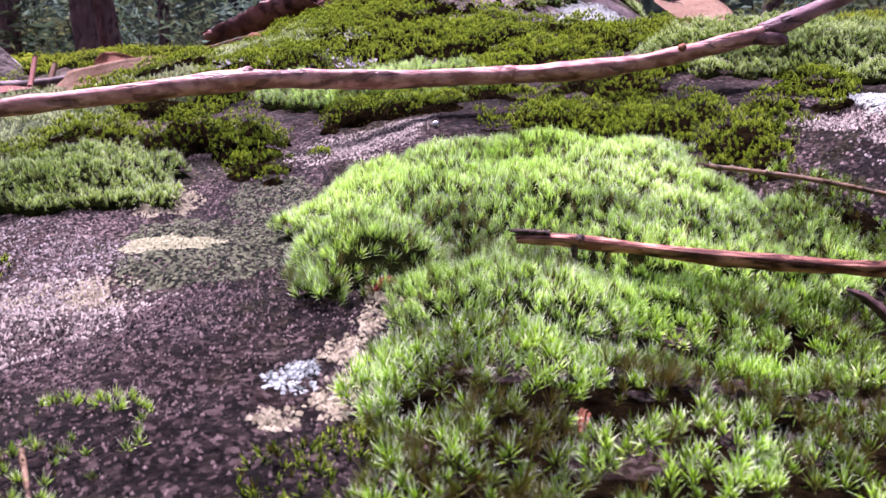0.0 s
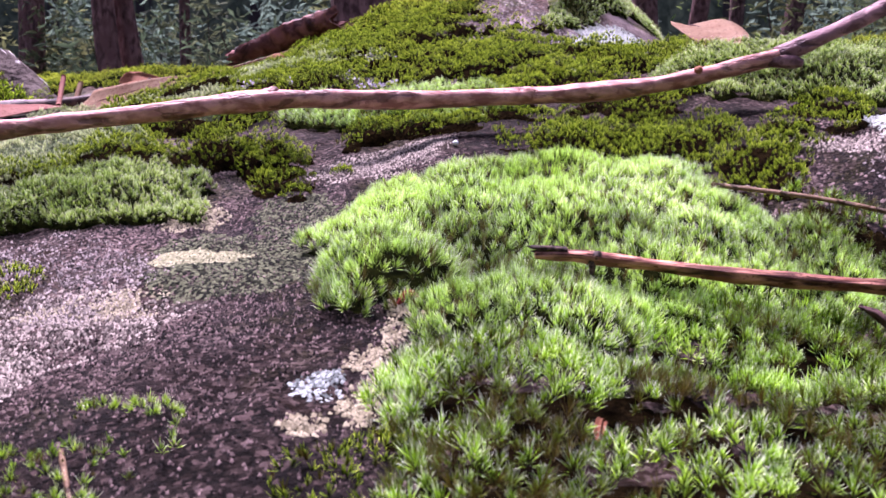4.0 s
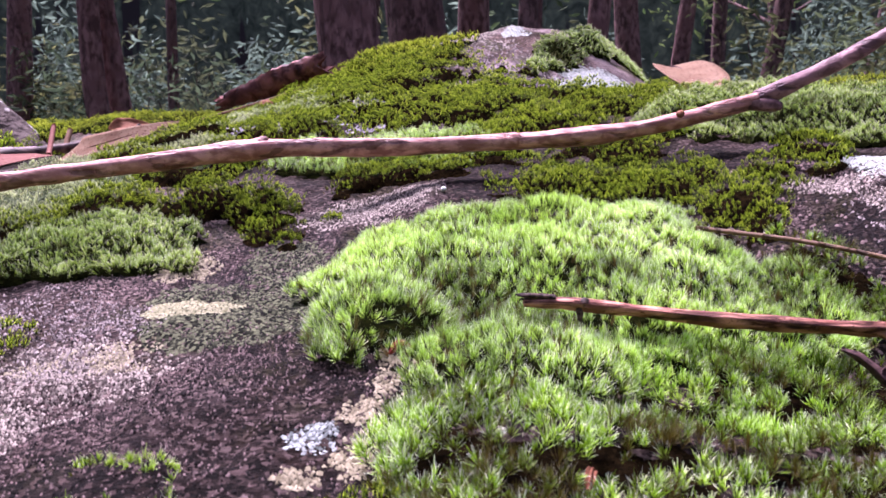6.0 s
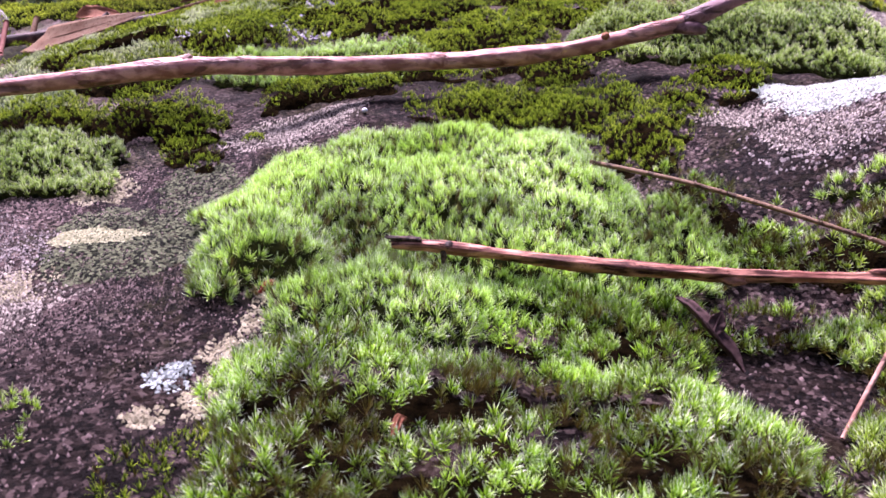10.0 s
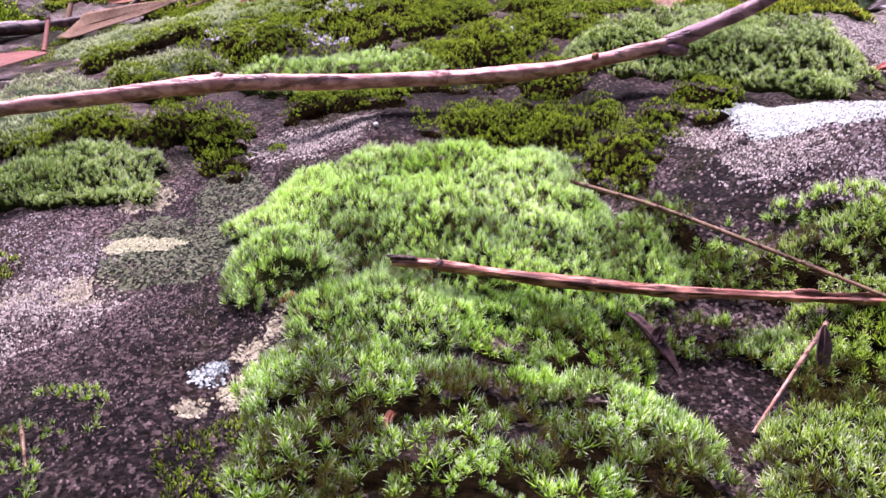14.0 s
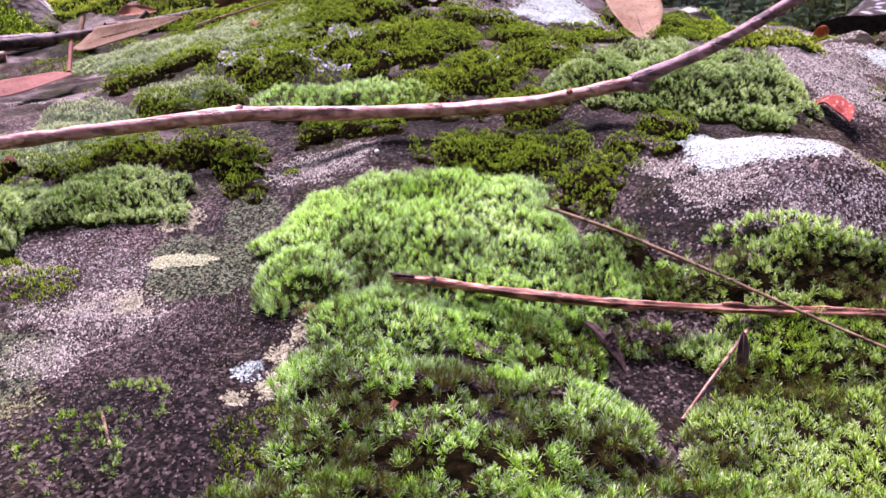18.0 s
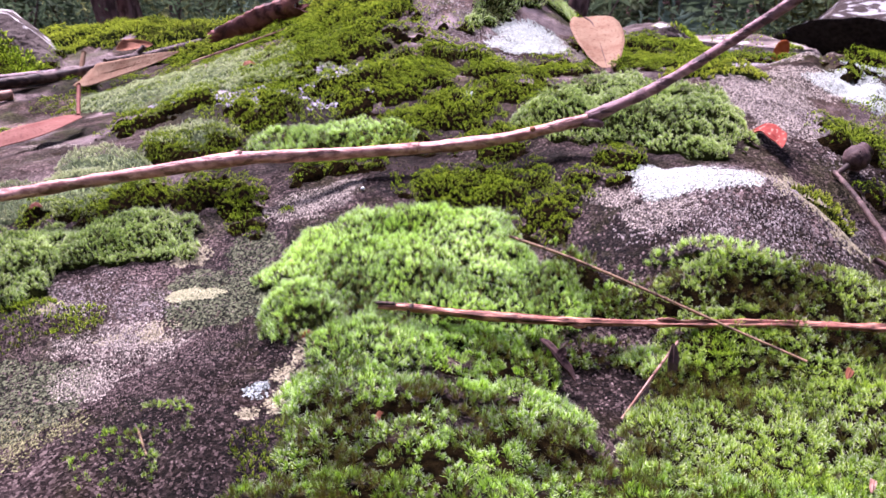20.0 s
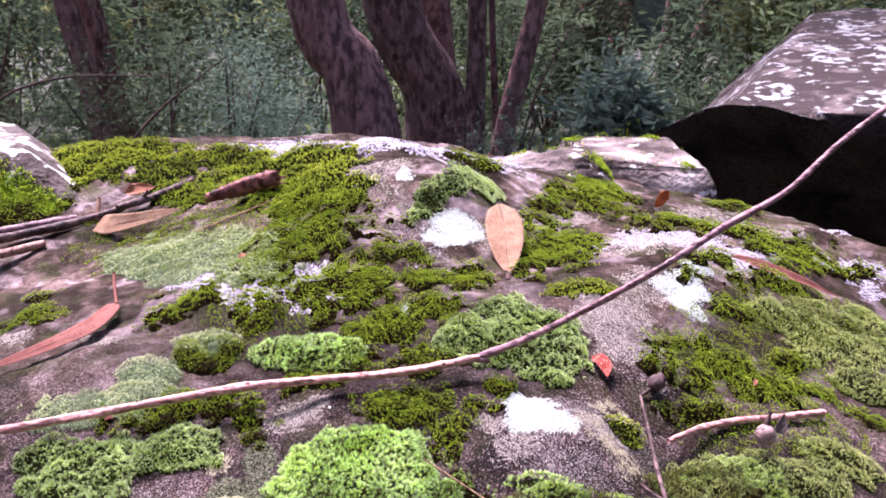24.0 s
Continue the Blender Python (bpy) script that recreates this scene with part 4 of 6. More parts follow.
moss("star", "thin green star moss along the foot of a sandstone step", 7, [(0.182, 0.243, 0.033, 0.004, -21)])
moss("star", "little star moss tuft on bare stone beside the pocket", 7, [(0.141, 0.201, 0.008, 0.006, -3), (0.147, 0.193, 0.007, 0.006, 4)])
moss("sparse", "sparse wispy green moss shoots on dark rock", 5, [(-0.062, 0.145, 0.012, 0.011, -2)])
moss("sparse", "few thin moss shoots on dark rock", 5, [(-0.072, 0.121, 0.015, 0.012, -2), (-0.076, 0.123, 0.016, 0.021, -4)])
moss("film", "yellow-green short moss at the edge of a cushion", 4, [(-0.017, 0.126, 0.011, 0.014, 2), (-0.021, 0.122, 0.010, 0.017, 0)])
moss("velvet", "rounded grey-green moss cushion beside bare rock", 9, [(-0.134, 0.314, 0.040, 0.027, -3), (-0.158, 0.304, 0.016, 0.018, -5)])
moss("velvet", "large pale green moss cushion with fine shoots", 14, [(-0.212, 0.292, 0.048, 0.043, -9), (-0.248, 0.321, 0.032, 0.020, -11)])
moss("film", "low dull green moss with brown gaps on the rock", 4.8, [(-0.178, 0.227, 0.050, 0.023, -10), (-0.197, 0.208, 0.023, 0.022, -11), (-0.178, 0.188, 0.018, 0.011, -11)])
moss("patchy", "olive moss band behind the bright cushion", 5.0, [(0.039, 0.358, 0.034, 0.021, -8), (0.103, 0.309, 0.033, 0.018, -13), (0.072, 0.334, 0.024, 0.015, -8), (0.123, 0.324, 0.016, 0.016, -20)])
moss("dark", "small olive moss clumps on damp rock", 5.0, [(-0.069, 0.327, 0.012, 0.012, -2), (-0.048, 0.345, 0.009, 0.010, -2)])
moss("dark", "dim green moss clump with pale flecks below a dead branch", 8.8, [(-0.019, 0.387, 0.031, 0.019, -5), (-0.038, 0.398, 0.018, 0.015, -4)])
moss("dark", "rounded olive green moss clump behind bare rock", 12.0, [(-0.109, 0.369, 0.021, 0.026, -1), (-0.079, 0.360, 0.017, 0.022, -1)])
moss("dark", "dark olive moss in a hollow under a branch", 9.0, [(-0.154, 0.368, 0.024, 0.022, -2), (-0.192, 0.355, 0.026, 0.016, -5)])
moss("hoar", "pale frosted moss mat below a dead branch", 8, [(-0.235, 0.379, 0.057, 0.019, -9), (-0.184, 0.395, 0.037, 0.014, -5), (-0.260, 0.364, 0.029, 0.011, -11)])
moss("hoar", "small whitish green moss mound beside a branch", 10, [(-0.191, 0.423, 0.026, 0.019, -6)])
moss("star", "bright pale green domed moss cushion", 15, [(-0.029, 0.443, 0.053, 0.026, -7), (0.004, 0.440, 0.026, 0.018, -9)])
moss("dark", "two-toned moss mound, olive with a pale crest", 10.0, [(-0.134, 0.447, 0.039, 0.031, -4)])
moss("hoar", "pale crest of fine moss on an olive mound", 11, [(-0.143, 0.472, 0.033, 0.017, -7)])
moss("patchy", "yellow-olive moss mat on the upper rock", 7.0, [(-0.180, 0.556, 0.053, 0.047, -23), (-0.200, 0.522, 0.025, 0.024, -19)])
moss("hoar", "long pale frosted moss band on the slope", 7, [(-0.200, 0.713, 0.145, 0.045, -47), (-0.260, 0.721, 0.122, 0.043, -46), (-0.148, 0.711, 0.066, 0.025, -50)])
moss("patchy", "olive moss carpet covering the rock slope", 8.0, [(-0.058, 0.647, 0.093, 0.086, -27), (-0.002, 0.695, 0.059, 0.064, -15), (-0.104, 0.805, 0.092, 0.043, -55), (-0.003, 0.541, 0.070, 0.057, -10)])
moss("patchy", "olive moss carpet below the summit stone", 8.0, [(0.039, 0.521, 0.047, 0.051, -10), (0.021, 0.464, 0.044, 0.036, -11), (0.081, 0.542, 0.032, 0.047, -8), (0.060, 0.455, 0.029, 0.026, -13), (-0.096, 0.525, 0.027, 0.039, -11)])
moss("patchy", "dark olive moss beside a fallen leaf", 7.0, [(0.110, 0.588, 0.034, 0.042, 10), (0.110, 0.505, 0.025, 0.022, -12)])
moss("dark", "broken olive moss over the rock below the summit", 6.0, [(0.075, 0.575, 0.050, 0.028, 0), (0.130, 0.562, 0.036, 0.028, 0), (0.052, 0.475, 0.042, 0.024, -8), (0.092, 0.502, 0.030, 0.020, -8), (0.084, 0.418, 0.036, 0.019, -8), (0.116, 0.462, 0.018, 0.018, 0), (0.018, 0.420, 0.026, 0.012, -8)])
moss("dark", "thin olive moss over pinkish rock on the upper slope", 5.0, [(-0.090, 0.640, 0.050, 0.036, -25), (-0.068, 0.690, 0.040, 0.030, -25), (-0.100, 0.590, 0.034, 0.022, -20), (0.012, 0.590, 0.044, 0.030, -10), (0.060, 0.630, 0.036, 0.026, 10), (-0.030, 0.745, 0.032, 0.036, -20)])
moss("dark", "dark green moss down the dip beside the summit stone", 6.0, [(0.262, 0.850, 0.036, 0.050, 10), (0.290, 0.930, 0.040, 0.045, 20)])
moss("velvet", "soft green moss cushion on the summit stone", 12, [(0.125, 0.785, 0.092, 0.019, 55), (0.162, 0.844, 0.063, 0.029, 63)])
moss("dark", "dark green moss tuft on the summit stone", 8.0, [(0.171, 1.007, 0.067, 0.031, 53)])
moss("velvet", "wide blue-green moss cushion on the upper rock", 13, [(0.182, 0.439, 0.063, 0.051, -6), (0.201, 0.407, 0.042, 0.034, -2), (0.175, 0.482, 0.036, 0.028, -7), (0.131, 0.444, 0.029, 0.036, -10)])
moss("dark", "small bright yellow-green moss pad", 6.0, [(0.156, 0.367, 0.017, 0.012, -13), (0.090, 0.353, 0.032, 0.017, -9)])
moss("patchy", "olive moss strip beside a dead branch", 6.0, [(0.101, 0.372, 0.049, 0.012, -10), (0.131, 0.348, 0.026, 0.013, -15), (0.058, 0.350, 0.037, 0.018, -7)])
moss("yellow", "bright yellow-green moss mat by the outer rim", 8, [(-0.475, 1.193, 0.111, 0.120, -4), (-0.349, 1.104, 0.060, 0.060, -7), (-0.262, 1.153, 0.093, 0.060, -22), (-0.157, 0.999, 0.177, 0.065, -44), (-0.063, 0.811, 0.091, 0.042, -39), (-0.294, 0.997, 0.092, 0.038, -26)])
moss("patchy", "thin moss over the rock behind fallen sticks", 5.0, [(-0.221, 0.954, 0.125, 0.037, -40), (-0.283, 0.953, 0.071, 0.026, -29), (-0.130, 0.780, 0.073, 0.027, -41)])
moss("dark", "small olive moss tuft on grey rock", 5.0, [(-0.380, 0.605, 0.046, 0.034, -24), (-0.401, 0.683, 0.022, 0.025, -19)])
moss("dark", "olive moss in the dip behind a fallen leaf", 7.0, [(0.242, 0.701, 0.057, 0.094, 18), (0.283, 0.770, 0.049, 0.067, 9), (0.405, 1.075, 0.060, 0.050, 45), (0.212, 0.589, 0.027, 0.033, 2)])
moss("dark", "dark moss on the side of a stone ledge", 6.0, [(0.400, 1.150, 0.050, 0.045, 44), (0.347, 0.991, 0.069, 0.065, 38)])
moss("yellow", "thin yellow moss film on a stone edge", 6, [(0.269, 0.536, 0.043, 0.020, 16), (0.270, 0.329, 0.022, 0.017, 39)])
moss("patchy", "olive moss clumps on the falling side of the rock", 8.0, [(0.342, 0.420, 0.044, 0.035, 24), (0.398, 0.463, 0.054, 0.030, 31), (0.342, 0.464, 0.042, 0.022, 44), (0.436, 0.431, 0.053, 0.023, 28), (0.350, 0.367, 0.035, 0.011, 8)])
moss("patchy", "dark moss bank beside a pale lichen face", 9.0, [(0.462, 0.641, 0.063, 0.048, 30), (0.453, 0.553, 0.040, 0.020, 17), (0.539, 0.667, 0.068, 0.021, 37)])
moss("pale", "pale green moss mat on the sloping side", 8, [(0.580, 0.619, 0.142, 0.029, 33), (0.596, 0.574, 0.104, 0.039, 30), (0.537, 0.608, 0.070, 0.016, 32), (0.575, 0.488, 0.043, 0.027, 20)])
moss("pale", "pale green moss with brown flecks near a twig", 10, [(0.361, 0.299, 0.056, 0.018, 0), (0.419, 0.289, 0.055, 0.025, 7), (0.329, 0.275, 0.038, 0.017, 11), (0.479, 0.327, 0.040, 0.030, 17)])
moss("dark", "small yellow-green moss pads on the sloping flank", 7.0, [(0.497, 0.457, 0.037, 0.016, 16), (0.542, 0.420, 0.029, 0.024, 15), (0.488, 0.498, 0.030, 0.013, 16)])
moss("dark", "dark moss pads on the outer slope", 5.0, [(0.646, 1.138, 0.048, 0.063, 16), (0.628, 0.803, 0.079, 0.020, 43)])
moss("starfat", "yellow-green moss sheet at the rock's lower corner", 10, [(0.319, 0.286, 0.045, 0.017, 28), (0.290, 0.199, 0.027, 0.027, 15), (0.357, 0.288, 0.039, 0.027, -2)])
moss("dark", "olive moss at the foot of a pale rock", 10.0, [(-0.560, 0.960, 0.075, 0.075, 10), (-0.520, 1.020, 0.050, 0.050, 0), (-0.600, 1.080, 0.050, 0.060, 0)])
lichen("lemon", "pale yellow crust lichen spot on grey rock", 0.5, [(-0.079, 0.252, 0.011, 0.007, -4), (-0.087, 0.249, 0.007, 0.005, -5), (-0.071, 0.256, 0.007, 0.004, -4)])
lichen("sage", "grey-green granular crust lichen sheet", 0.3, [(-0.060, 0.262, 0.026, 0.033, -3), (-0.069, 0.235, 0.020, 0.015, -4), (-0.061, 0.304, 0.016, 0.020, -2), (-0.081, 0.272, 0.015, 0.017, -3)])
lichen("cream", "thin cream lichen bloom on rough sandstone", 0.5, [(-0.097, 0.210, 0.030, 0.019, -6), (-0.112, 0.183, 0.017, 0.016, -7)])
lichen("sage", "large grey-green granular lichen patch", 0.3, [(-0.138, 0.168, 0.032, 0.032, -8), (-0.164, 0.191, 0.021, 0.016, -10)])
lichen("rim", "yellowish rim of a grey-green lichen", 0.4, [(-0.128, 0.142, 0.034, 0.019, -7), (-0.105, 0.148, 0.014, 0.012, -6)])
lichen("blue", "small bluish white crust lichen", 0.3, [(-0.029, 0.165, 0.006, 0.006, 1)])
lichen("butter", "cream granules along the cushion's edge", 0.5, [(-0.018, 0.159, 0.007, 0.010, 2), (-0.015, 0.188, 0.006, 0.013, 3), (-0.030, 0.149, 0.005, 0.005, 1), (-0.020, 0.173, 0.006, 0.013, 2), (-0.014, 0.203, 0.005, 0.010, 3)])
lichen("cream", "cream granular lichen between moss cushions", 0.6, [(-0.032, 0.351, 0.023, 0.022, -3), (-0.017, 0.366, 0.013, 0.012, -5)])
lichen("white", "bright white lichen splash on the sandstone step", 0.5, [(0.186, 0.314, 0.034, 0.024, -46), (0.174, 0.343, 0.018, 0.015, -38)])
lichen("cream", "pale pinkish bloom on the sandstone step", 0.4, [(0.164, 0.283, 0.020, 0.012, -38), (0.143, 0.320, 0.017, 0.012, -32)])
lichen("butter", "cream speckled lichen down the step's corner", 0.6, [(0.245, 0.286, 0.030, 0.031, 37), (0.261, 0.340, 0.019, 0.023, 32)])
lichen("white", "chalk white lichen stain on the summit stone", 0.5, [(0.127, 0.714, 0.033, 0.030, 30), (0.105, 0.723, 0.020, 0.012, 22)])
lichen("white", "chalk white lichen face beside dark moss", 0.5, [(0.396, 0.585, 0.024, 0.034, 20), (0.420, 0.625, 0.018, 0.018, 15)])
lichen("cream", "pale lilac-grey lichen on a stone ledge", 0.5, [(0.425, 0.743, 0.110, 0.058, 22), (0.367, 0.759, 0.030, 0.043, -13)])
lichen("cream", "pale pink-grey bloom on the summit stone", 0.5, [(0.008, 0.803, 0.055, 0.044, -29), (0.040, 0.808, 0.035, 0.030, -26)])
lichen("butter", "round cream lichen spot on the summit", 0.5, [(0.011, 0.788, 0.020, 0.017, -27)])
lichen("white", "small white lichen dab", 0.5, [(0.060, 0.783, 0.013, 0.013, -10)])
lichen("white", "small white lichen fleck among olive moss", 0.5, [(0.069, 0.508, 0.008, 0.009, -11)])
lichen("cream", "cream lichen on bare stone between mosses", 0.5, [(-0.130, 0.606, 0.030, 0.023, -29), (-0.131, 0.567, 0.019, 0.015, -21)])
lichen("cream", "speckled cream lichen on the upper shoulder", 0.5, [(0.278, 0.448, 0.026, 0.045, 15), (0.270, 0.470, 0.035, 0.030, 19)])
lichen("butter", "cream lichen streak on grey rock", 0.5, [(-0.097, 0.301, 0.012, 0.014, -3)])
lichen("hoar", "pale grey-lilac rim lichen at the outer rim", 0.5, [(0.061, 0.990, 0.222, 0.056, 18), (-0.081, 1.264, 0.233, 0.098, -64), (0.231, 1.251, 0.249, 0.061, 70)])
lichen("cream", "faint pale lichen on grey rock", 0.5, [(-0.383, 0.550, 0.030, 0.024, -23), (-0.264, 0.506, 0.025, 0.017, -16)])
lichen("butter", "cream flecks on dark rock", 0.4, [(-0.156, 0.250, 0.015, 0.009, -8), (-0.185, 0.174, 0.014, 0.015, -11)])
lichen("hoar", "pale grey lichen on the outer slope", 0.5, [(0.809, 1.060, 0.047, 0.016, -8), (0.750, 0.814, 0.045, 0.011, 36)])
lichen("faint", "pale pinkish bloom over the sandstone step", 0.5, [(0.188, 0.258, 0.046, 0.017, -18), (0.236, 0.314, 0.057, 0.031, 45)])
lichen("faint", "pale speckled lichen over the upper shoulder", 0.5, [(0.296, 0.449, 0.041, 0.066, 21), (0.202, 0.300, 0.058, 0.044, 6)])
lichen("hoar", "pale lilac-grey bloom between olive mosses", 0.5, [(-0.096, 0.565, 0.048, 0.040, -13), (-0.189, 0.658, 0.056, 0.044, -30), (-0.040, 0.586, 0.034, 0.028, -11)])
lichen("faint", "pale bloom on the summit stone's shoulder", 0.5, [(0.079, 0.661, 0.044, 0.058, 15), (0.042, 0.727, 0.045, 0.044, -1)])
lichen("hoar", "grey bloom on the sloping flank of the rock", 0.5, [(0.523, 0.706, 0.086, 0.041, 38), (0.756, 0.903, 0.083, 0.051, 27)])
lichen("faint", "faint bloom on rock above the sage lichen", 0.5, [(-0.139, 0.265, 0.035, 0.027, -6), (-0.106, 0.242, 0.022, 0.019, -6)])
moss("film", "thin moss scattered over the upper flank of the rock", 3.2, [(-0.228, 0.797, 0.190, 0.108, -31), (-0.082, 0.517, 0.064, 0.062, -8)])
moss("film", "thin olive moss over the sloping flank", 3.2, [(0.417, 0.465, 0.108, 0.067, 25), (0.560, 0.623, 0.143, 0.061, 31), (0.431, 0.370, 0.089, 0.045, 17)])
moss("open", "dark star moss with brown gaps at the boulder's near edge", 7, [(0.007, 0.090, 0.039, 0.015, 1), (0.072, 0.090, 0.045, 0.018, 5), (0.126, 0.100, 0.033, 0.020, 6)])
moss("open", "mottled star moss at the boulder's near edge", 7.5, [(0.179, 0.097, 0.056, 0.018, 7), (0.247, 0.110, 0.046, 0.018, 10)])
lichen("butter", "cream crust patch on dark grey rock", 0.5, [(-0.093, 0.219, 0.015, 0.010, -6), (-0.106, 0.212, 0.010, 0.006, -8)])
lichen("cream", "pink-white bloom on the dark near rock", 0.5, [(-0.107, 0.182, 0.016, 0.015, -6), (-0.129, 0.211, 0.014, 0.012, -8)])
lichen("faint", "pale speckled bloom beside a low moss", 0.5, [(-0.143, 0.247, 0.016, 0.012, -7), (-0.107, 0.216, 0.014, 0.010, -7)])
lichen("hoar", "pale pinkish stone between olive mosses", 0.5, [(-0.145, 0.583, 0.050, 0.022, -27), (-0.014, 0.538, 0.030, 0.013, -10), (-0.126, 0.599, 0.021, 0.016, -27), (0.038, 0.586, 0.022, 0.012, -2), (-0.048, 0.521, 0.021, 0.010, -10)])
lichen("faint", "bare pinkish stone among olive mosses", 0.5, [(0.079, 0.703, 0.062, 0.044, 22), (-0.090, 0.707, 0.050, 0.020, -43)])
lichen("white", "chalk white stain below the summit moss", 0.5, [(0.126, 0.700, 0.044, 0.027, 39), (0.111, 0.718, 0.023, 0.013, 32)])
lichen("cream", "cream granules between two mosses", 0.5, [(-0.119, 0.563, 0.022, 0.018, -19), (-0.045, 0.351, 0.025, 0.020, -3)])
lichen("faint", "pale speckled crust down the step's side", 0.5, [(0.218, 0.250, 0.040, 0.018, 8), (0.266, 0.313, 0.043, 0.030, 44)])
lichen("cream", "cream crust over the upper shoulder's corner", 0.5, [(0.300, 0.499, 0.048, 0.055, 32), (0.352, 0.579, 0.038, 0.040, 17)])
lichen("white", "white crust on the shoulder's corner", 0.5, [(0.386, 0.548, 0.014, 0.026, 25), (0.372, 0.585, 0.020, 0.014, 7)])
moss("patchy", "olive moss tufts on a pale stone ledge", 8.0, [(0.578, 0.950, 0.126, 0.077, 37), (0.656, 0.889, 0.137, 0.043, 38), (0.461, 0.897, 0.091, 0.075, 40), (0.750, 0.891, 0.088, 0.029, 30)])
lichen("cream", "pale crust on the rim's stone ledge", 0.5, [(0.570, 1.064, 0.080, 0.048, 27), (0.662, 0.994, 0.071, 0.031, 19)])
lichen("hoar", "flaky pale grey lichen along the rim", 0.5, [(0.043, 0.990, 0.220, 0.031, -53), (-0.106, 1.199, 0.190, 0.117, -53), (0.211, 1.274, 0.248, 0.065, 68)])
lichen("hoar", "pale lilac crust over the low stone ledges", 0.5, [(0.428, 0.780, 0.119, 0.052, 25), (0.556, 0.792, 0.139, 0.028, 42), (0.556, 0.993, 0.096, 0.033, 37)])
lichen("cream", "pinkish crust beside the summit stone", 0.5, [(0.259, 0.825, 0.053, 0.053, 32), (0.311, 0.889, 0.038, 0.044, 15), (0.184, 0.717, 0.043, 0.038, 40)])

# ---- fallen sticks, twigs and leaves ----
def rod(name, points, mat, parent, label="", **how):
    pts, faces = tube(points, **how)
    return part(name, mesh_of(name, local(pts, parent), faces, mat), parent, label)


def knot(name, place, r, mat, parent, label="", seed=3, squash=(1, 1, 1)):
    p, tri = ball(3)
    d = 1 + 0.35 * ripple(p[:, 0] + p[:, 2], p[:, 1] - p[:, 2], 0.7, seed, 3)
    p = p * d[:, None] * r * np.array(squash) + np.array(place)
    return part(name, mesh_of(name, local(p, parent), [tri], mat), parent, label)


def long_branch():
    line = [(-0.42, 0.310, 0.984, 0.0041), (-0.30, 0.325, 0.993, 0.0040), (-0.237, 0.337, 0.9995, 0.0039), (-0.134, 0.354, 1.013, 0.0038),
            (-0.078, 0.362, 1.0195, 0.0041), (-0.018, 0.374, 1.0205, 0.0038), (0.052, 0.382, 1.024, 0.0038), (0.09, 0.385, 1.029, 0.0037),
            (0.138, 0.384, 1.040, 0.0040), (0.185, 0.378, 1.063, 0.0032), (0.234, 0.360, 1.098, 0.0031), (0.268, 0.350, 1.123, 0.0031),
            (0.305, 0.350, 1.147, 0.0028), (0.351, 0.358, 1.176, 0.0030), (0.408, 0.370, 1.206, 0.0028),
            (0.455, 0.383, 1.246, 0.0026), (0.501, 0.395, 1.279, 0.0025), (0.58, 0.42, 1.335, 0.0022)]
    root = thing("long_branch", line[0][:3], "long dead pinkish-brown branch lying across the mossy boulder", "stick")
    rod("lower_limb", line[:9], STICK, root, sides=20, count=320, rough=0.2, seed=4, rings=0.8, ridges=0.12)
    rod("upper_limb", line[8:], STICK_DARK, root, "purplish tapering end", sides=16, count=220, rough=0.2, seed=6, rings=0.7, ridges=0.12)
    rod("fork_stub", [(0.132, 0.3835, 1.0385, 0.0030), (0.139, 0.3818, 1.0382, 0.0029), (0.1445, 0.3805, 1.0374, 0.0027), (0.1475, 0.3797, 1.0368, 0.0018)], STICK_DARK, root, "broken blunt side stub", sides=14, count=24, rough=0.25, seed=5, ridges=0.15)
    knot("bud_knot", (-0.081, 0.3615, 1.0212), 0.0042, STICK, root, "swollen bark ring", 7, (1.2, 0.9, 0.9))
    knot("bud_knot", (0.028, 0.379, 1.0228), 0.0036, STICK, root, "swollen bark ring", 8, (1.3, 1.0, 1.0))
    knot("bud_knot", (0.268, 0.350, 1.1232), 0.0034, STICK_DARK, root, "swollen bark ring", 10)
    knot("bud_knot", (0.351, 0.358, 1.1765), 0.0034, STICK_DARK, root, "swollen bark ring", 11)
    knot("scar", (0.103, 0.3815, 1.034), 0.0017, CHIP, root, "rusty scar", 12)


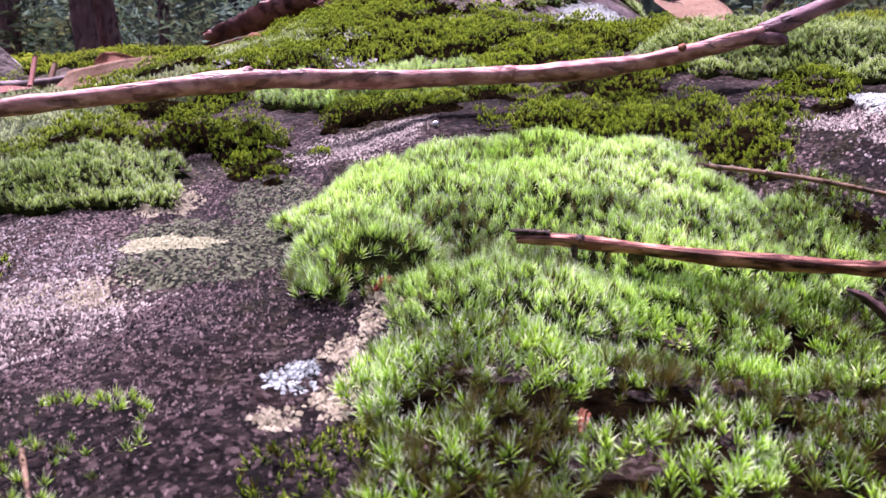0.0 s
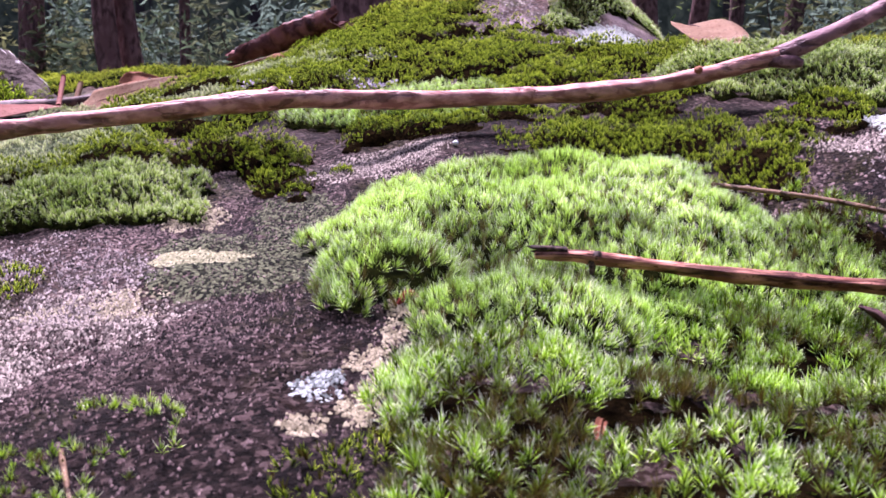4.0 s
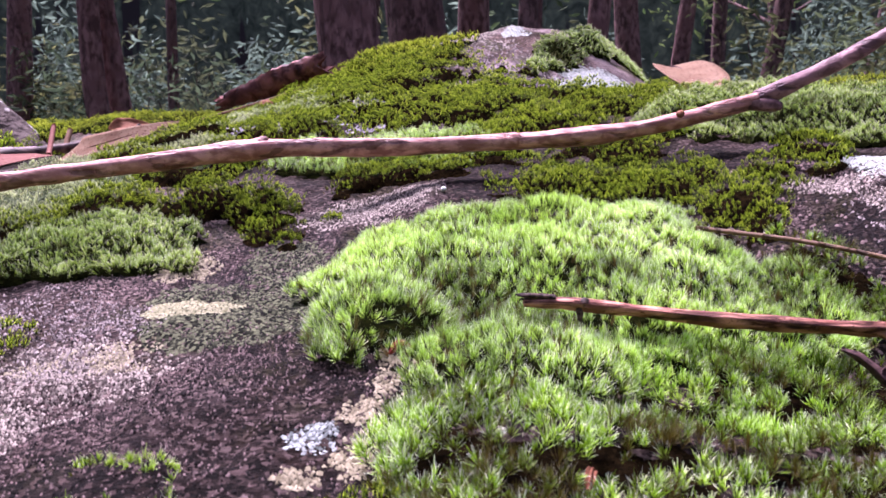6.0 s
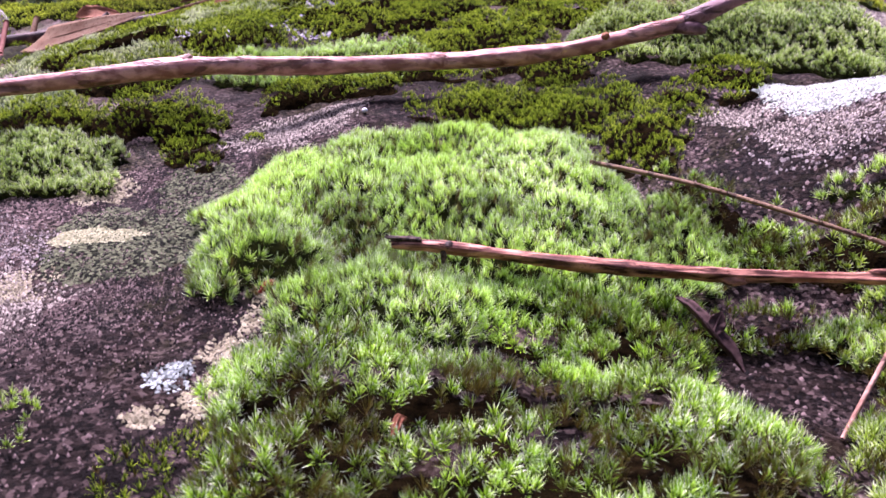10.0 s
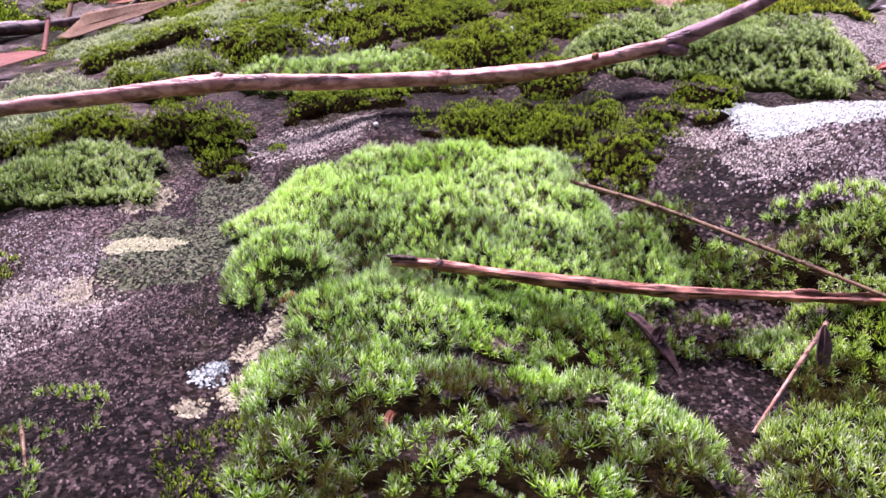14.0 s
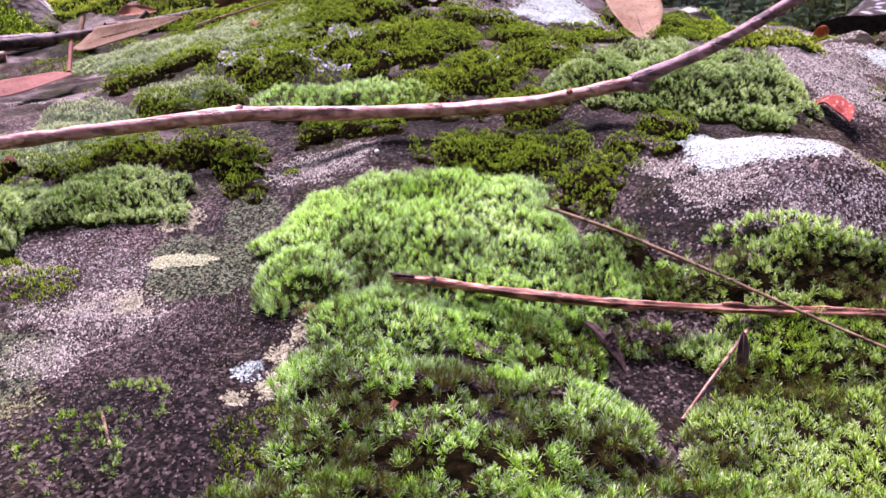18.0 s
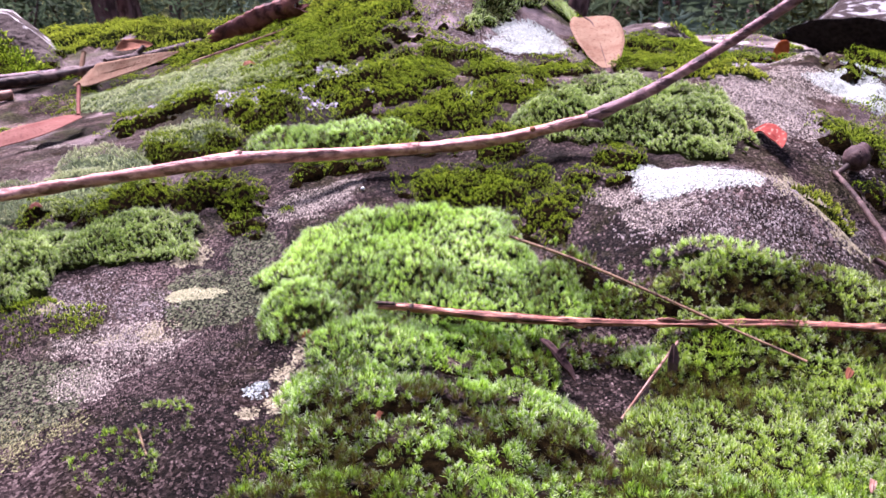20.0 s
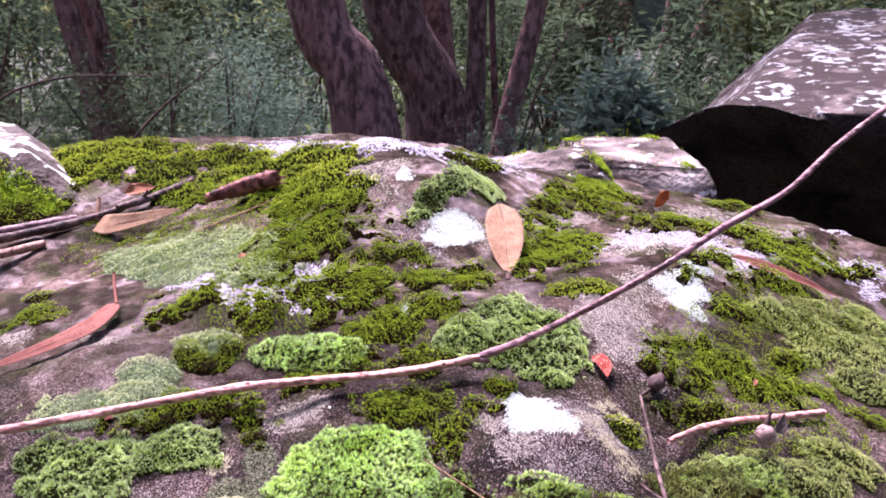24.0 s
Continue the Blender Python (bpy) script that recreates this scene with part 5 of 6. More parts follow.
def split_stick():
    line = [(0.0180, 0.2105, 0.9731, 0.0011), (0.024, 0.2105, 0.9730, 0.0016), (0.030, 0.2105, 0.9727, 0.0015), (0.045, 0.210, 0.9711, 0.0018), (0.072, 0.2095, 0.9683, 0.0020), (0.11, 0.2085, 0.9661, 0.0023),
            (0.150, 0.2065, 0.9656, 0.0021), (0.185, 0.203, 0.9666, 0.0024), (0.217, 0.199, 0.9671, 0.0021), (0.266, 0.193, 0.9666, 0.0022), (0.31, 0.188, 0.9651, 0.0021), (0.352, 0.182, 0.9626, 0.0019)]
    root = thing("split_stick", line[0][:3], "straight reddish-brown split stick resting on green moss", "stick")
    rod("bark", line, SPLIT, root, sides=22, count=420, rough=0.34, seed=14, flat=0.82, lengthwise=34, rings=0.8, ridges=0.75)
    for k, (dy, dz, far_end, r) in enumerate(((0.0006, 0.0004, 0.0158, 0.0006), (-0.0005, 0.0002, 0.0164, 0.0007), (0.0001, -0.0007, 0.0170, 0.0006))):
        rod("splinter", [(far_end, 0.2105 + dy, 0.9746 + dz, 0.0002), (0.0195, 0.2105 + dy, 0.9745 + dz, r), (0.026, 0.2105 + dy * 0.6, 0.9743 + dz * 0.5, r)], WOOD_END, root, "dark frayed end", sides=6, count=10, rough=0.3, seed=2 + k)
    knot("node", (0.0335, 0.2104, 0.9724), 0.0019, WOOD_END, root, "dark swollen node", 21, (0.8, 1.0, 1.0))
    rod("node_stub", [(0.0318, 0.2098, 0.9721, 0.0009), (0.0322, 0.2090, 0.9701, 0.0008), (0.0320, 0.2084, 0.9684, 0.0005)], WOOD_END, root, "broken dark stub", sides=7, count=8, rough=0.3, seed=9)
    knot("knot", (0.111, 0.2072, 0.9648), 0.0021, SPLIT, root, "small knot", 5, (1.9, 0.8, 0.9))
    knot("knot", (0.150, 0.2062, 0.9671), 0.0014, SPLIT, root, "raised splinter", 8, (3.2, 0.8, 0.9))
    knot("knot", (0.205, 0.2002, 0.9676), 0.0016, SPLIT, root, "raised splinter", 9, (3.0, 0.8, 0.9))
    knot("knot", (0.232, 0.1972, 0.9658), 0.0024, WOOD_END, root, "dark ring", 10, (0.7, 1, 1))
    rod("side_twig", [(0.318, 0.186, 0.9606, 0.0020), (0.33, 0.176, 0.9556, 0.0018), (0.348, 0.166, 0.9526, 0.0015)], SPLIT, root, sides=8, count=20, seed=4)


long_branch()
split_stick()


def strand(name, label, points, r, mat, category="needle"):
    root = thing(name, points[0], label, category)
    n = len(points)
    rod("stalk", [(*p, r * (1 - 0.4 * i / (n - 1))) for i, p in enumerate(points)], mat, root, sides=6, count=40, rough=0.1, seed=n)
    return root


strand("pine_needle", "long thin brown needle lying over moss, under a stick",
       [(0.083, 0.284, 0.988), (0.113, 0.252, 0.984), (0.152, 0.217, 0.974), (0.176, 0.194, 0.9675), (0.199, 0.166, 0.963)], 0.0009, NEEDLE)
strand("dry_stalk", "straight pinkish dry stalk leaning over a bare pocket",
       [(0.1535, 0.1965, 0.9605), (0.139, 0.181, 0.9500), (0.1232, 0.1640, 0.9385)], 0.0009, STRAW, "stalk")


def leaf(name, label, spine, width, facing, mat, petiole=None, rib=None, cup=0.15, wave=0.1, blunt=0.5, seed=1):
    """A dry leaf: a curved blade with thickness, a midrib, and a stalk where it shows one."""
    root = thing(name, spine[0], label, "leaf", "leaf chips on the moss" if name == "leaf_chip" else "fallen leaves on the boulder")
    line = glide(spine, 34)
    t = np.gradient(line, axis=0)
    t /= np.linalg.norm(t, axis=1)[:, None]
    side = np.cross(t, np.array(facing, float))
    side /= np.linalg.norm(side, axis=1)[:, None]
    nrm = np.cross(side, t)
    s = np.linspace(0, 1, 34)
    w = width / 2 * np.clip(np.sin(np.pi * s ** blunt), 0.03, 1) ** 0.75
    v = np.linspace(-1, 1, 11)
    V, S = np.meshgrid(v, s)
    edge = 1 + 0.06 * ripple(S * 9, V * 0 + seed, 1.0, seed, 2)
    off = cup * (V ** 2) * w[:, None] + wave * w[:, None] * ripple(S * 4, V * 1.2 + seed, 1.0, seed + 2, 2)
    P = line[:, None] + (V * edge * w[:, None])[..., None] * side[:, None] + off[..., None] * nrm[:, None]
    Q = P - 0.0004 * nrm[:, None]
    f = grid_faces(34, 11)
    n = 34 * 11
    rimq = []
    for r in range(33):
        rimq += [(r * 11, (r + 1) * 11, n + (r + 1) * 11, n + r * 11), ((r + 1) * 11 + 10, r * 11 + 10, n + r * 11 + 10, n + (r + 1) * 11 + 10)]
    part("blade", mesh_of("blade", local(np.vstack([P.reshape(-1, 3), Q.reshape(-1, 3)]), root), [f, f[:, ::-1] + n, np.array(rimq)], mat), root)
    rr = max(width * 0.014, 0.0003)
    rod("midrib", [(*p, rr * (1.2 - 0.9 * k / 8)) for k, p in enumerate((line + nrm * 0.0003)[::4][:9])], rib or mat, root, "raised midrib", sides=5, count=24, rough=0.05)
    if petiole:
        rod("petiole", [(*p, max(width * 0.085, 0.0014)) for p in petiole], rib or mat, root, "leaf stalk", sides=7, count=14, rough=0.1)
    return root


leaf("oval_leaf", "tan oval dry leaf standing against the summit stone", [(0.189, 0.768, 1.104), (0.189, 0.712, 1.098), (0.188, 0.650, 1.078), (0.186, 0.590, 1.058)],
     0.049, (-0.05, -0.45, 0.9), LEAF_TAN, [(0.186, 0.590, 1.058), (0.185, 0.582, 1.056), (0.184, 0.574, 1.055)], LEAF_DARK, 0.22, 0.10, 1.08, 3)
leaf("sickle_leaf", "long curved pinkish-brown gum leaf with upright stalk", [(-0.270, 0.575, 1.026), (-0.279, 0.520, 1.020), (-0.309, 0.486, 1.012), (-0.340, 0.463, 1.004), (-0.380, 0.446, 0.994)],
     0.021, (0.05, -0.55, 0.8), LEAF_PINK, [(-0.270, 0.575, 1.026), (-0.278, 0.596, 1.034), (-0.286, 0.620, 1.049)], LEAF_PINK, 0.10, 0.12, 0.42, 5)
leaf("sickle_leaf", "curved tan gum leaf with stalk, lying on sticks", [(-0.409, 0.915, 1.038), (-0.385, 0.885, 1.041), (-0.345, 0.870, 1.050), (-0.300, 0.868, 1.062), (-0.272, 0.872, 1.070)],
     0.036, (0.0, -0.75, 0.65), LEAF_TAN, [(-0.409, 0.915, 1.038), (-0.413, 0.930, 1.052), (-0.415, 0.945, 1.068)], LEAF_TAN, 0.12, 0.08, 0.38, 6)
leaf("red_leaf", "small folded red leaf on pale rock", [(0.2525, 0.411, 1.0290), (0.2570, 0.402, 1.0295), (0.2605, 0.391, 1.0265), (0.2605, 0.379, 1.0215)],
     0.0155, (0.1, -0.75, 0.65), LEAF_RED, None, None, 0.3, 0.35, 0.9, 7)
leaf("orange_leaf", "small orange leaf curled on mossy stone", [(0.474, 1.008, 1.046), (0.480, 1.009, 1.056), (0.489, 1.011, 1.066), (0.497, 1.014, 1.070)],
     0.020, (0.3, -0.9, 0.3), LEAF_ORANGE, None, None, 0.25, 0.5, 0.9, 8)
leaf("narrow_leaf", "narrow brown leaf lying down the slope", [(0.490, 0.700, 1.050), (0.532, 0.702, 1.037), (0.582, 0.698, 1.020), (0.645, 0.703, 0.993)],
     0.019, (0.1, -0.5, 0.9), LEAF_PINK, None, None, 0.3, 0.1, 0.7, 9)
leaf("grey_leaf", "grey-brown oval leaf under the split stick", [(0.283, 0.208, 0.978), (0.281, 0.200, 0.974), (0.279, 0.190, 0.966), (0.279, 0.180, 0.958)],
     0.018, (0, -0.5, 0.85), LEAF_GREY, None, None, 0.15, 0.1, 0.75, 10)
leaf("curled_leaf", "dark curled scrap of leaf beside a bare pocket", [(0.091, 0.192, 0.964), (0.096, 0.188, 0.960), (0.102, 0.184, 0.953), (0.106, 0.181, 0.948)],
     0.0062, (0.5, -0.3, 0.8), LEAF_DARK, None, None, 0.6, 0.3, 0.8, 11)
leaf("curled_leaf", "small dark leaf scrap beside another", [(0.099, 0.186, 0.956), (0.1005, 0.188, 0.9585), (0.102, 0.189, 0.961)], 0.0045, (0.3, -0.6, 0.7), LEAF_DARK, None, None, 0.3, 0.3, 0.8, 12)
leaf("bark_flake", "dark purple bark flake below a dry stalk", [(0.150, 0.190, 0.962), (0.149, 0.186, 0.955), (0.147, 0.182, 0.948)], 0.006, (0.4, -0.7, 0.6), LEAF_DARK, None, None, 0.2, 0.2, 0.9, 13)


def chip(label, x, y, length, turn, mat, lift=0.008, wide=0.3):
    c, s = math.cos(radians(turn)) * length / 2, math.sin(radians(turn)) * length / 2
    z = float(top(x, y)) + lift
    return leaf("leaf_chip", label, [(x - c, y - s, z - 0.001), (x, y, z + 0.0015), (x + c, y + s, z)], length * wide, (0.1, -0.4, 0.9), mat, None, None, 0.3, 0.2, 0.8, int(abs(x) * 1000) % 50)


# ---- gumnuts, twigs and bark ----
def gumnut(label, place, r, turn, stalk=0.01, skin=None):
    root = thing("gumnut", place, label, "seed pod", "gumnuts on the boulder")
    prof = np.array([(0.0, -1.0), (0.45, -0.92), (0.82, -0.55), (0.98, -0.05), (0.90, 0.45), (0.66, 0.80), (0.62, 0.98), (0.70, 1.12), (0.56, 1.16), (0.40, 0.95), (0.0, 0.85)])
    a = np.arange(18) / 18 * 2 * np.pi
    m = np.array(pose(0, 0, 0, *turn).to_3x3())
    P = np.stack([prof[:, :1] * np.cos(a), prof[:, :1] * np.sin(a), np.repeat(prof[:, 1:], 18, 1)], -1).reshape(-1, 3) * r
    P *= 1 + 0.05 * ripple(P[:, 0] / r + P[:, 2] / r, P[:, 1] / r, 0.7, 4, 2)[:, None]
    part("capsule", mesh_of("capsule", P @ m.T, [grid_faces(11, 18, True)], skin or NUT), root)
    s = np.array([(0, 0, -0.95 * r, r * 0.28), (0.1 * r, 0, -1.0 * r - stalk * 0.5, r * 0.22), (0.2 * r, 0.1 * r, -1.0 * r - stalk, r * 0.2)])
    s[:, :3] = s[:, :3] @ m.T
    pts, faces = tube(s, 8, 10, 0.1, 2)
    part("stem", mesh_of("stem", pts, faces, GREY_TWIG), root)
    return root


gumnut("dark grey-pink gumnut at the top of a twig", (0.309, 0.381, 1.014), 0.0085, (60, 20, 110), 0.012)
gumnut("round pinkish gumnut hanging by a twig", (0.394, 0.318, 0.992), 0.0095, (170, 10, 20), 0.012, NUT_PINK)
leaf("bract", "small beige dry bract beside a gumnut", [(0.404, 0.318, 0.994), (0.410, 0.322, 1.000), (0.414, 0.328, 1.008)], 0.012, (0.3, -0.8, 0.4), LEAF_GREY, None, None, 0.2, 0.1, 0.8, 15)


def twig(label, points, mat=GREY_TWIG, stubs=()):
    root = thing("twig", points[0][:3], label, "twig", "twigs lying on the boulder")
    rod("stem", points, mat, root, sides=9, count=60, rough=0.2, seed=len(points))
    for k, s in enumerate(stubs):
        rod("stub", s, mat, root, "short side stub", sides=7, count=14, rough=0.2, seed=20 + k)
    return root


twig("thin brown twig lying down the rock's corner", [(0.291, 0.371, 1.008, 0.0015), (0.288, 0.330, 0.999, 0.0017), (0.284, 0.280, 0.985, 0.0019), (0.282, 0.240, 0.976, 0.0021), (0.281, 0.208, 0.975, 0.0020)],
     GREY_TWIG, [[(0.283, 0.232, 0.976, 0.0018), (0.272, 0.240, 0.979, 0.0017), (0.262, 0.248, 0.984, 0.0015)]])
twig("pale brown twig lying across moss by a gumnut", [(0.307, 0.322, 0.984, 0.0026), (0.342, 0.340, 0.987, 0.0032), (0.385, 0.358, 0.986, 0.0034), (0.435, 0.378, 0.979, 0.0036), (0.490, 0.404, 0.972, 0.0034)], STICK)
twig("short dark twig half sunk in moss", [(0.335, 0.218, 0.960, 0.002), (0.356, 0.224, 0.962, 0.0026), (0.382, 0.232, 0.962, 0.0024)], STICK_DARK)
twig("brown stick lying by fallen leaves", [(-0.62, 0.795, 1.020, 0.0070), (-0.52, 0.845, 1.030, 0.0070), (-0.43, 0.905, 1.042, 0.0062), (-0.38, 0.945, 1.053, 0.0050)], GREY_TWIG)
twig("dark brown stick lying beside another", [(-0.62, 0.835, 1.024, 0.0062), (-0.52, 0.878, 1.036, 0.0062), (-0.44, 0.918, 1.044, 0.0055)], STICK_DARK)
twig("pale peeled stick among fallen sticks", [(-0.60, 0.735, 1.010, 0.0068), (-0.53, 0.785, 1.016, 0.0068), (-0.46, 0.840, 1.024, 0.006)], STRAW)
twig("grey stick pointing over yellow moss", [(-0.385, 0.935, 1.055, 0.0062), (-0.345, 0.985, 1.062, 0.0066), (-0.295, 1.050, 1.078, 0.005)], GREY_TWIG, [[(-0.36, 0.97, 1.062, 0.004), (-0.348, 0.975, 1.074, 0.003)]])
leaf("curled_leaf", "rust-red curled leaf behind a grey stick", [(-0.385, 0.975, 1.070), (-0.365, 0.985, 1.074), (-0.345, 1.0, 1.076)], 0.022, (0, -0.7, 0.7), CHIP, None, None, 0.4, 0.2, 0.8, 16)
strand("pine_needle", "thin yellowish straw on the upper moss", [(-0.225, 0.765, 1.062), (-0.165, 0.79, 1.083), (-0.12, 0.81, 1.10)], 0.0012, STRAW)


def bark_roll():
    """A rolled length of bark with open, ragged ends."""
    a0, a1 = np.array((-0.228, 0.868, 1.088)), np.array((-0.122, 0.850, 1.124))
    root = thing("bark_roll", tuple(a0), "short reddish-brown roll of ribbed bark on moss", "bark")
    t = (a1 - a0) / np.linalg.norm(a1 - a0)
    u = np.cross(t, (0, 0, 1))
    u /= np.linalg.norm(u)
    v = np.cross(u, t)
    n, m = 44, 28
    s, a = np.linspace(0, 1, n), np.linspace(0.2, 2 * np.pi + 0.6, m)
    A, S = np.meshgrid(a, s)
    rib = 0.055 * np.sin(S * 58 + 2.2 * np.sin(A) + 2 * ripple(S * 4, A, 1.0, 63, 2)) + 0.16 * ripple(S * 7, A, 1.0, 61, 3)
    R = (0.0108 + 0.002 * np.sin(S * 3) + 0.0006 * (A - 3)) * (1 + rib) * (0.6 + 0.4 * np.clip(S * 2.2, 0, 1))
    ends = S * np.linalg.norm(a1 - a0) + 0.014 * ripple(A, S * 0, 0.6, 62, 2) * (np.abs(S - 0.5) > 0.45)
    outer = a0 + ends[..., None] * t + R[..., None] * (np.cos(A)[..., None] * u + np.sin(A)[..., None] * v)
    inner = a0 + ends[..., None] * t + (R - 0.0016)[..., None] * (np.cos(A)[..., None] * u + np.sin(A)[..., None] * v)
    f = grid_faces(n, m)
    k = n * m
    rimq = [(i, i + 1, k + i + 1, k + i) for i in range(m - 1)] + [((n - 1) * m + i + 1, (n - 1) * m + i, k + (n - 1) * m + i, k + (n - 1) * m + i + 1) for i in range(m - 1)]
    part("bark", mesh_of("bark", local(np.vstack([outer.reshape(-1, 3), inner.reshape(-1, 3)]), root), [f, f[:, ::-1] + k, np.array(rimq)], ROLL), root)
    # added solid dark rod that stands in for the shade inside the roll
    rod("core", [(*(a0 + t * 0.006), 0.0078), (*(a0 * 0.5 + a1 * 0.5), 0.0082), (*(a1 - t * 0.008), 0.0075)], WOOD_END, root, "dark rod filling the roll, for its shaded hollow", sides=12, count=12, rough=0.1)


bark_roll()
chip("tiny red leaf chip in a moss hollow", -0.013, 0.199, 0.006, 20, LEAF_RED, 0.005, 0.4)
chip("small rusty leaf chip on star moss", 0.024, 0.141, 0.007, 70, CHIP, 0.006, 0.3)
strand("dry_stalk", "short rusty straw lying on dark bare rock", [(-0.0722, 0.1420, float(top(-0.0722, 0.1420)) + 0.0006), (-0.068, 0.1345, float(top(-0.068, 0.1345)) + 0.0012), (-0.0638, 0.1270, float(top(-0.0638, 0.1270)) + 0.0008)], 0.0006, NEEDLE, "stalk")
chip("small orange chip on broad moss", 0.219, 0.170, 0.008, 50, CHIP, 0.014, 0.4)
chip("curved tan chip on broad moss", 0.244, 0.166, 0.016, 80, STRAW, 0.016, 0.2)
chip("small rusty chip among olive moss", 0.425, 0.424, 0.014, 60, CHIP, 0.012, 0.3)
chip("small brown chip on pale moss", -0.135, 0.640, 0.012, 30, CHIP, 0.012, 0.5)
chip("tiny pink chip on pale moss", -0.206, 0.352, 0.008, 10, LEAF_PINK, 0.012, 0.5)
chip("small yellow leaf chip beside the branch", -0.215, 0.365, 0.007, 70, GRASS, 0.016, 0.4)
chip("thin pale sliver of dry leaf", 0.20, 0.105, 0.008, 60, STRAW, 0.012, 0.3)


def speck():
    p, tri = ball(2)
    root = thing("white_bead", (-0.003, 0.354, float(top(-0.003, 0.354)) + 0.0012), "tiny shiny white bead on dark rock", "bead")
    part("bead", mesh_of("bead", p * np.array((0.0013, 0.0013, 0.0012)), [tri], DROP), root)


speck()

# ---- loose boulders behind ----
lump("boulder", "pale lichened rock with a steep mossy flank", (-0.84, 1.08, 0.60), (0.46, 0.34, 0.78), (0, 0, 0), 71, PALE_ROCK, 0.5, 0.0,
     [("dark", 0.10, -0.55, 0.10, 0.90, 0.008)],
     [(0.55, 0.25, 0.75, 0.816), (0.10, -0.75, 0.65, -0.120), (0.05, 0.0, 1.0, 1.088)], 0.022)
lump("boulder", "purple-brown rough rock behind a mossy rim", (-1.0, 1.75, 0.48), (0.24, 0.24, 0.56), (0, -4, 12), 79, FAR_ROCK, 0.4, 0.2)
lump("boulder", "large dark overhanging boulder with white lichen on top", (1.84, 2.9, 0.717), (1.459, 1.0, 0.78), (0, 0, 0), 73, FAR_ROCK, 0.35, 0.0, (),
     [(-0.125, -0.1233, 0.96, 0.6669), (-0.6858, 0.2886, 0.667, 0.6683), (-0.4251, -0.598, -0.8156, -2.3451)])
lump("rock_slab", "low stone ledge with pale sides and a mossy top", (0.535, 1.50, 0.93), (0.19, 0.20, 0.18), (0, 0, 0), 75, SLAB_ROCK, 0.82,
     0.0, [("dark", 0.08, -0.25, 0.93, 1.0, 0.005)], [(0.85, 0.0, 0.45, 1.0816), (0.03, -0.05, 1.0, 1.0028), (0.0, -0.85, 0.5, -0.6254)], 0.018)
lump("boulder", "low pinkish rock hump with moss streaks beside a ledge", (0.335, 1.28, 0.965), (0.13, 0.11, 0.13), (0, 4, 10), 83, SLAB_ROCK, 0.45,
     0.0, [("dark", 0.05, 0.05, 0.15, 0.75, 0.006)])


# ---- trees and undergrowth ----
def leaves_mesh(name, centres, size, mat, rng, droop=0.3, slim=0.38):
    """One folded leaf at each centre, turned at random."""
    n = len(centres)
    d = rng.standard_normal((n, 3)) * np.array((1, 1, 0.6)) - np.array((0, 0, droop))
    d /= np.linalg.norm(d, axis=1)[:, None]
    s = np.cross(d, rng.standard_normal((n, 3)))
    s /= np.linalg.norm(s, axis=1)[:, None]
    u = np.cross(s, d)
    L = size * rng.uniform(0.6, 1.3, (n, 1))
    P = np.stack([centres, centres + d * L * 0.45 + s * L * slim * 0.5 + u * L * 0.06, centres + d * L, centres + d * L * 0.45 - s * L * slim * 0.5 + u * L * 0.06], 1)
    at = np.arange(n)[:, None] * 4
    return mesh_of(name, P, [np.vstack([at + np.array(t) for t in ((0, 1, 2), (0, 2, 3))])], mat, False)


def tree(label, foot, knee, r, seed, mat=TRUNK, tall=7.5, crown=900, limbs=4, bend=()):
    """A trunk from its foot through a point higher up and on into a crown of leaf clumps."""
    rng = np.random.default_rng(seed)
    foot, knee = np.array(foot, float), np.array(knee, float)
    way = (knee - foot) / (knee[2] - foot[2])
    root = thing("tree", tuple(foot), label, "tree", "gum trees behind the boulder")
    pts = [foot + way * (-0.2), foot + way * 0.15, foot + way * 0.8, foot + way * 1.6]
    if bend:
        pts = [np.array(b, float) for b in bend]
    sway = rng.uniform(-0.25, 0.25, 2)
    for z in (3.0, 4.6, 6.0, tall):
        p = (pts[3] - way * 1.6 if bend else foot) + way * (1.6 + (z - 1.6) * 0.6)
        pts.append(np.array([p[0] + sway[0] * (z - 1.6) / 4, p[1] + sway[1] * (z - 1.6) / 4, z]))
    radii = r * np.array([1.5, 1.2, 1.02, 0.96, 0.86, 0.68, 0.5, 0.2])
    t_pts, faces = tube([(*p, q) for p, q in zip(pts, radii)], 22, 110, 0.16, seed, 1.0, 9.0, 0.05)
    part("trunk", mesh_of("trunk", t_pts - foot, faces, mat), root)
    clumps = []
    for k in range(limbs):
        a = pts[4 + k % 3] * (1 - 0.3) + pts[5 + k % 3] * 0.3
        ang = rng.uniform(0, 6.28)
        out = np.array([math.cos(ang), math.sin(ang), 0]) * rng.uniform(0.9, 1.9)
        b, c = a + out * 0.5 + (0, 0, 0.5), a + out + (0, 0, 0.8)
        lp, lf = tube([(*a, r * 0.36), (*b, r * 0.24), (*c, r * 0.1)], 9, 18, 0.15, seed + k)
        part("limb", mesh_of("limb", lp - foot, lf, mat), root)
        clumps += [b, c, c + rng.normal(0, 0.4, 3)]
    clumps += [pts[-1], pts[-1] + rng.normal(0, 0.5, 3), pts[-2] + rng.normal(0, 0.6, 3)]
    cl = np.array(clumps)[rng.integers(0, len(clumps), crown)] + rng.normal(0, 0.42, (crown, 3))
    # crown, mostly out of view, added to keep the wood below dim
    part("crown", leaves_mesh("crown", cl - foot, 0.16, CANOPY, rng, 0.6, 0.3), root, "sparse hanging gum leaves")
    return root


tree("twin reddish trunk of a young gum tree", (-2.14, 6.0, 0), (-2.375, 6.0, 1.37), 0.080, 201)
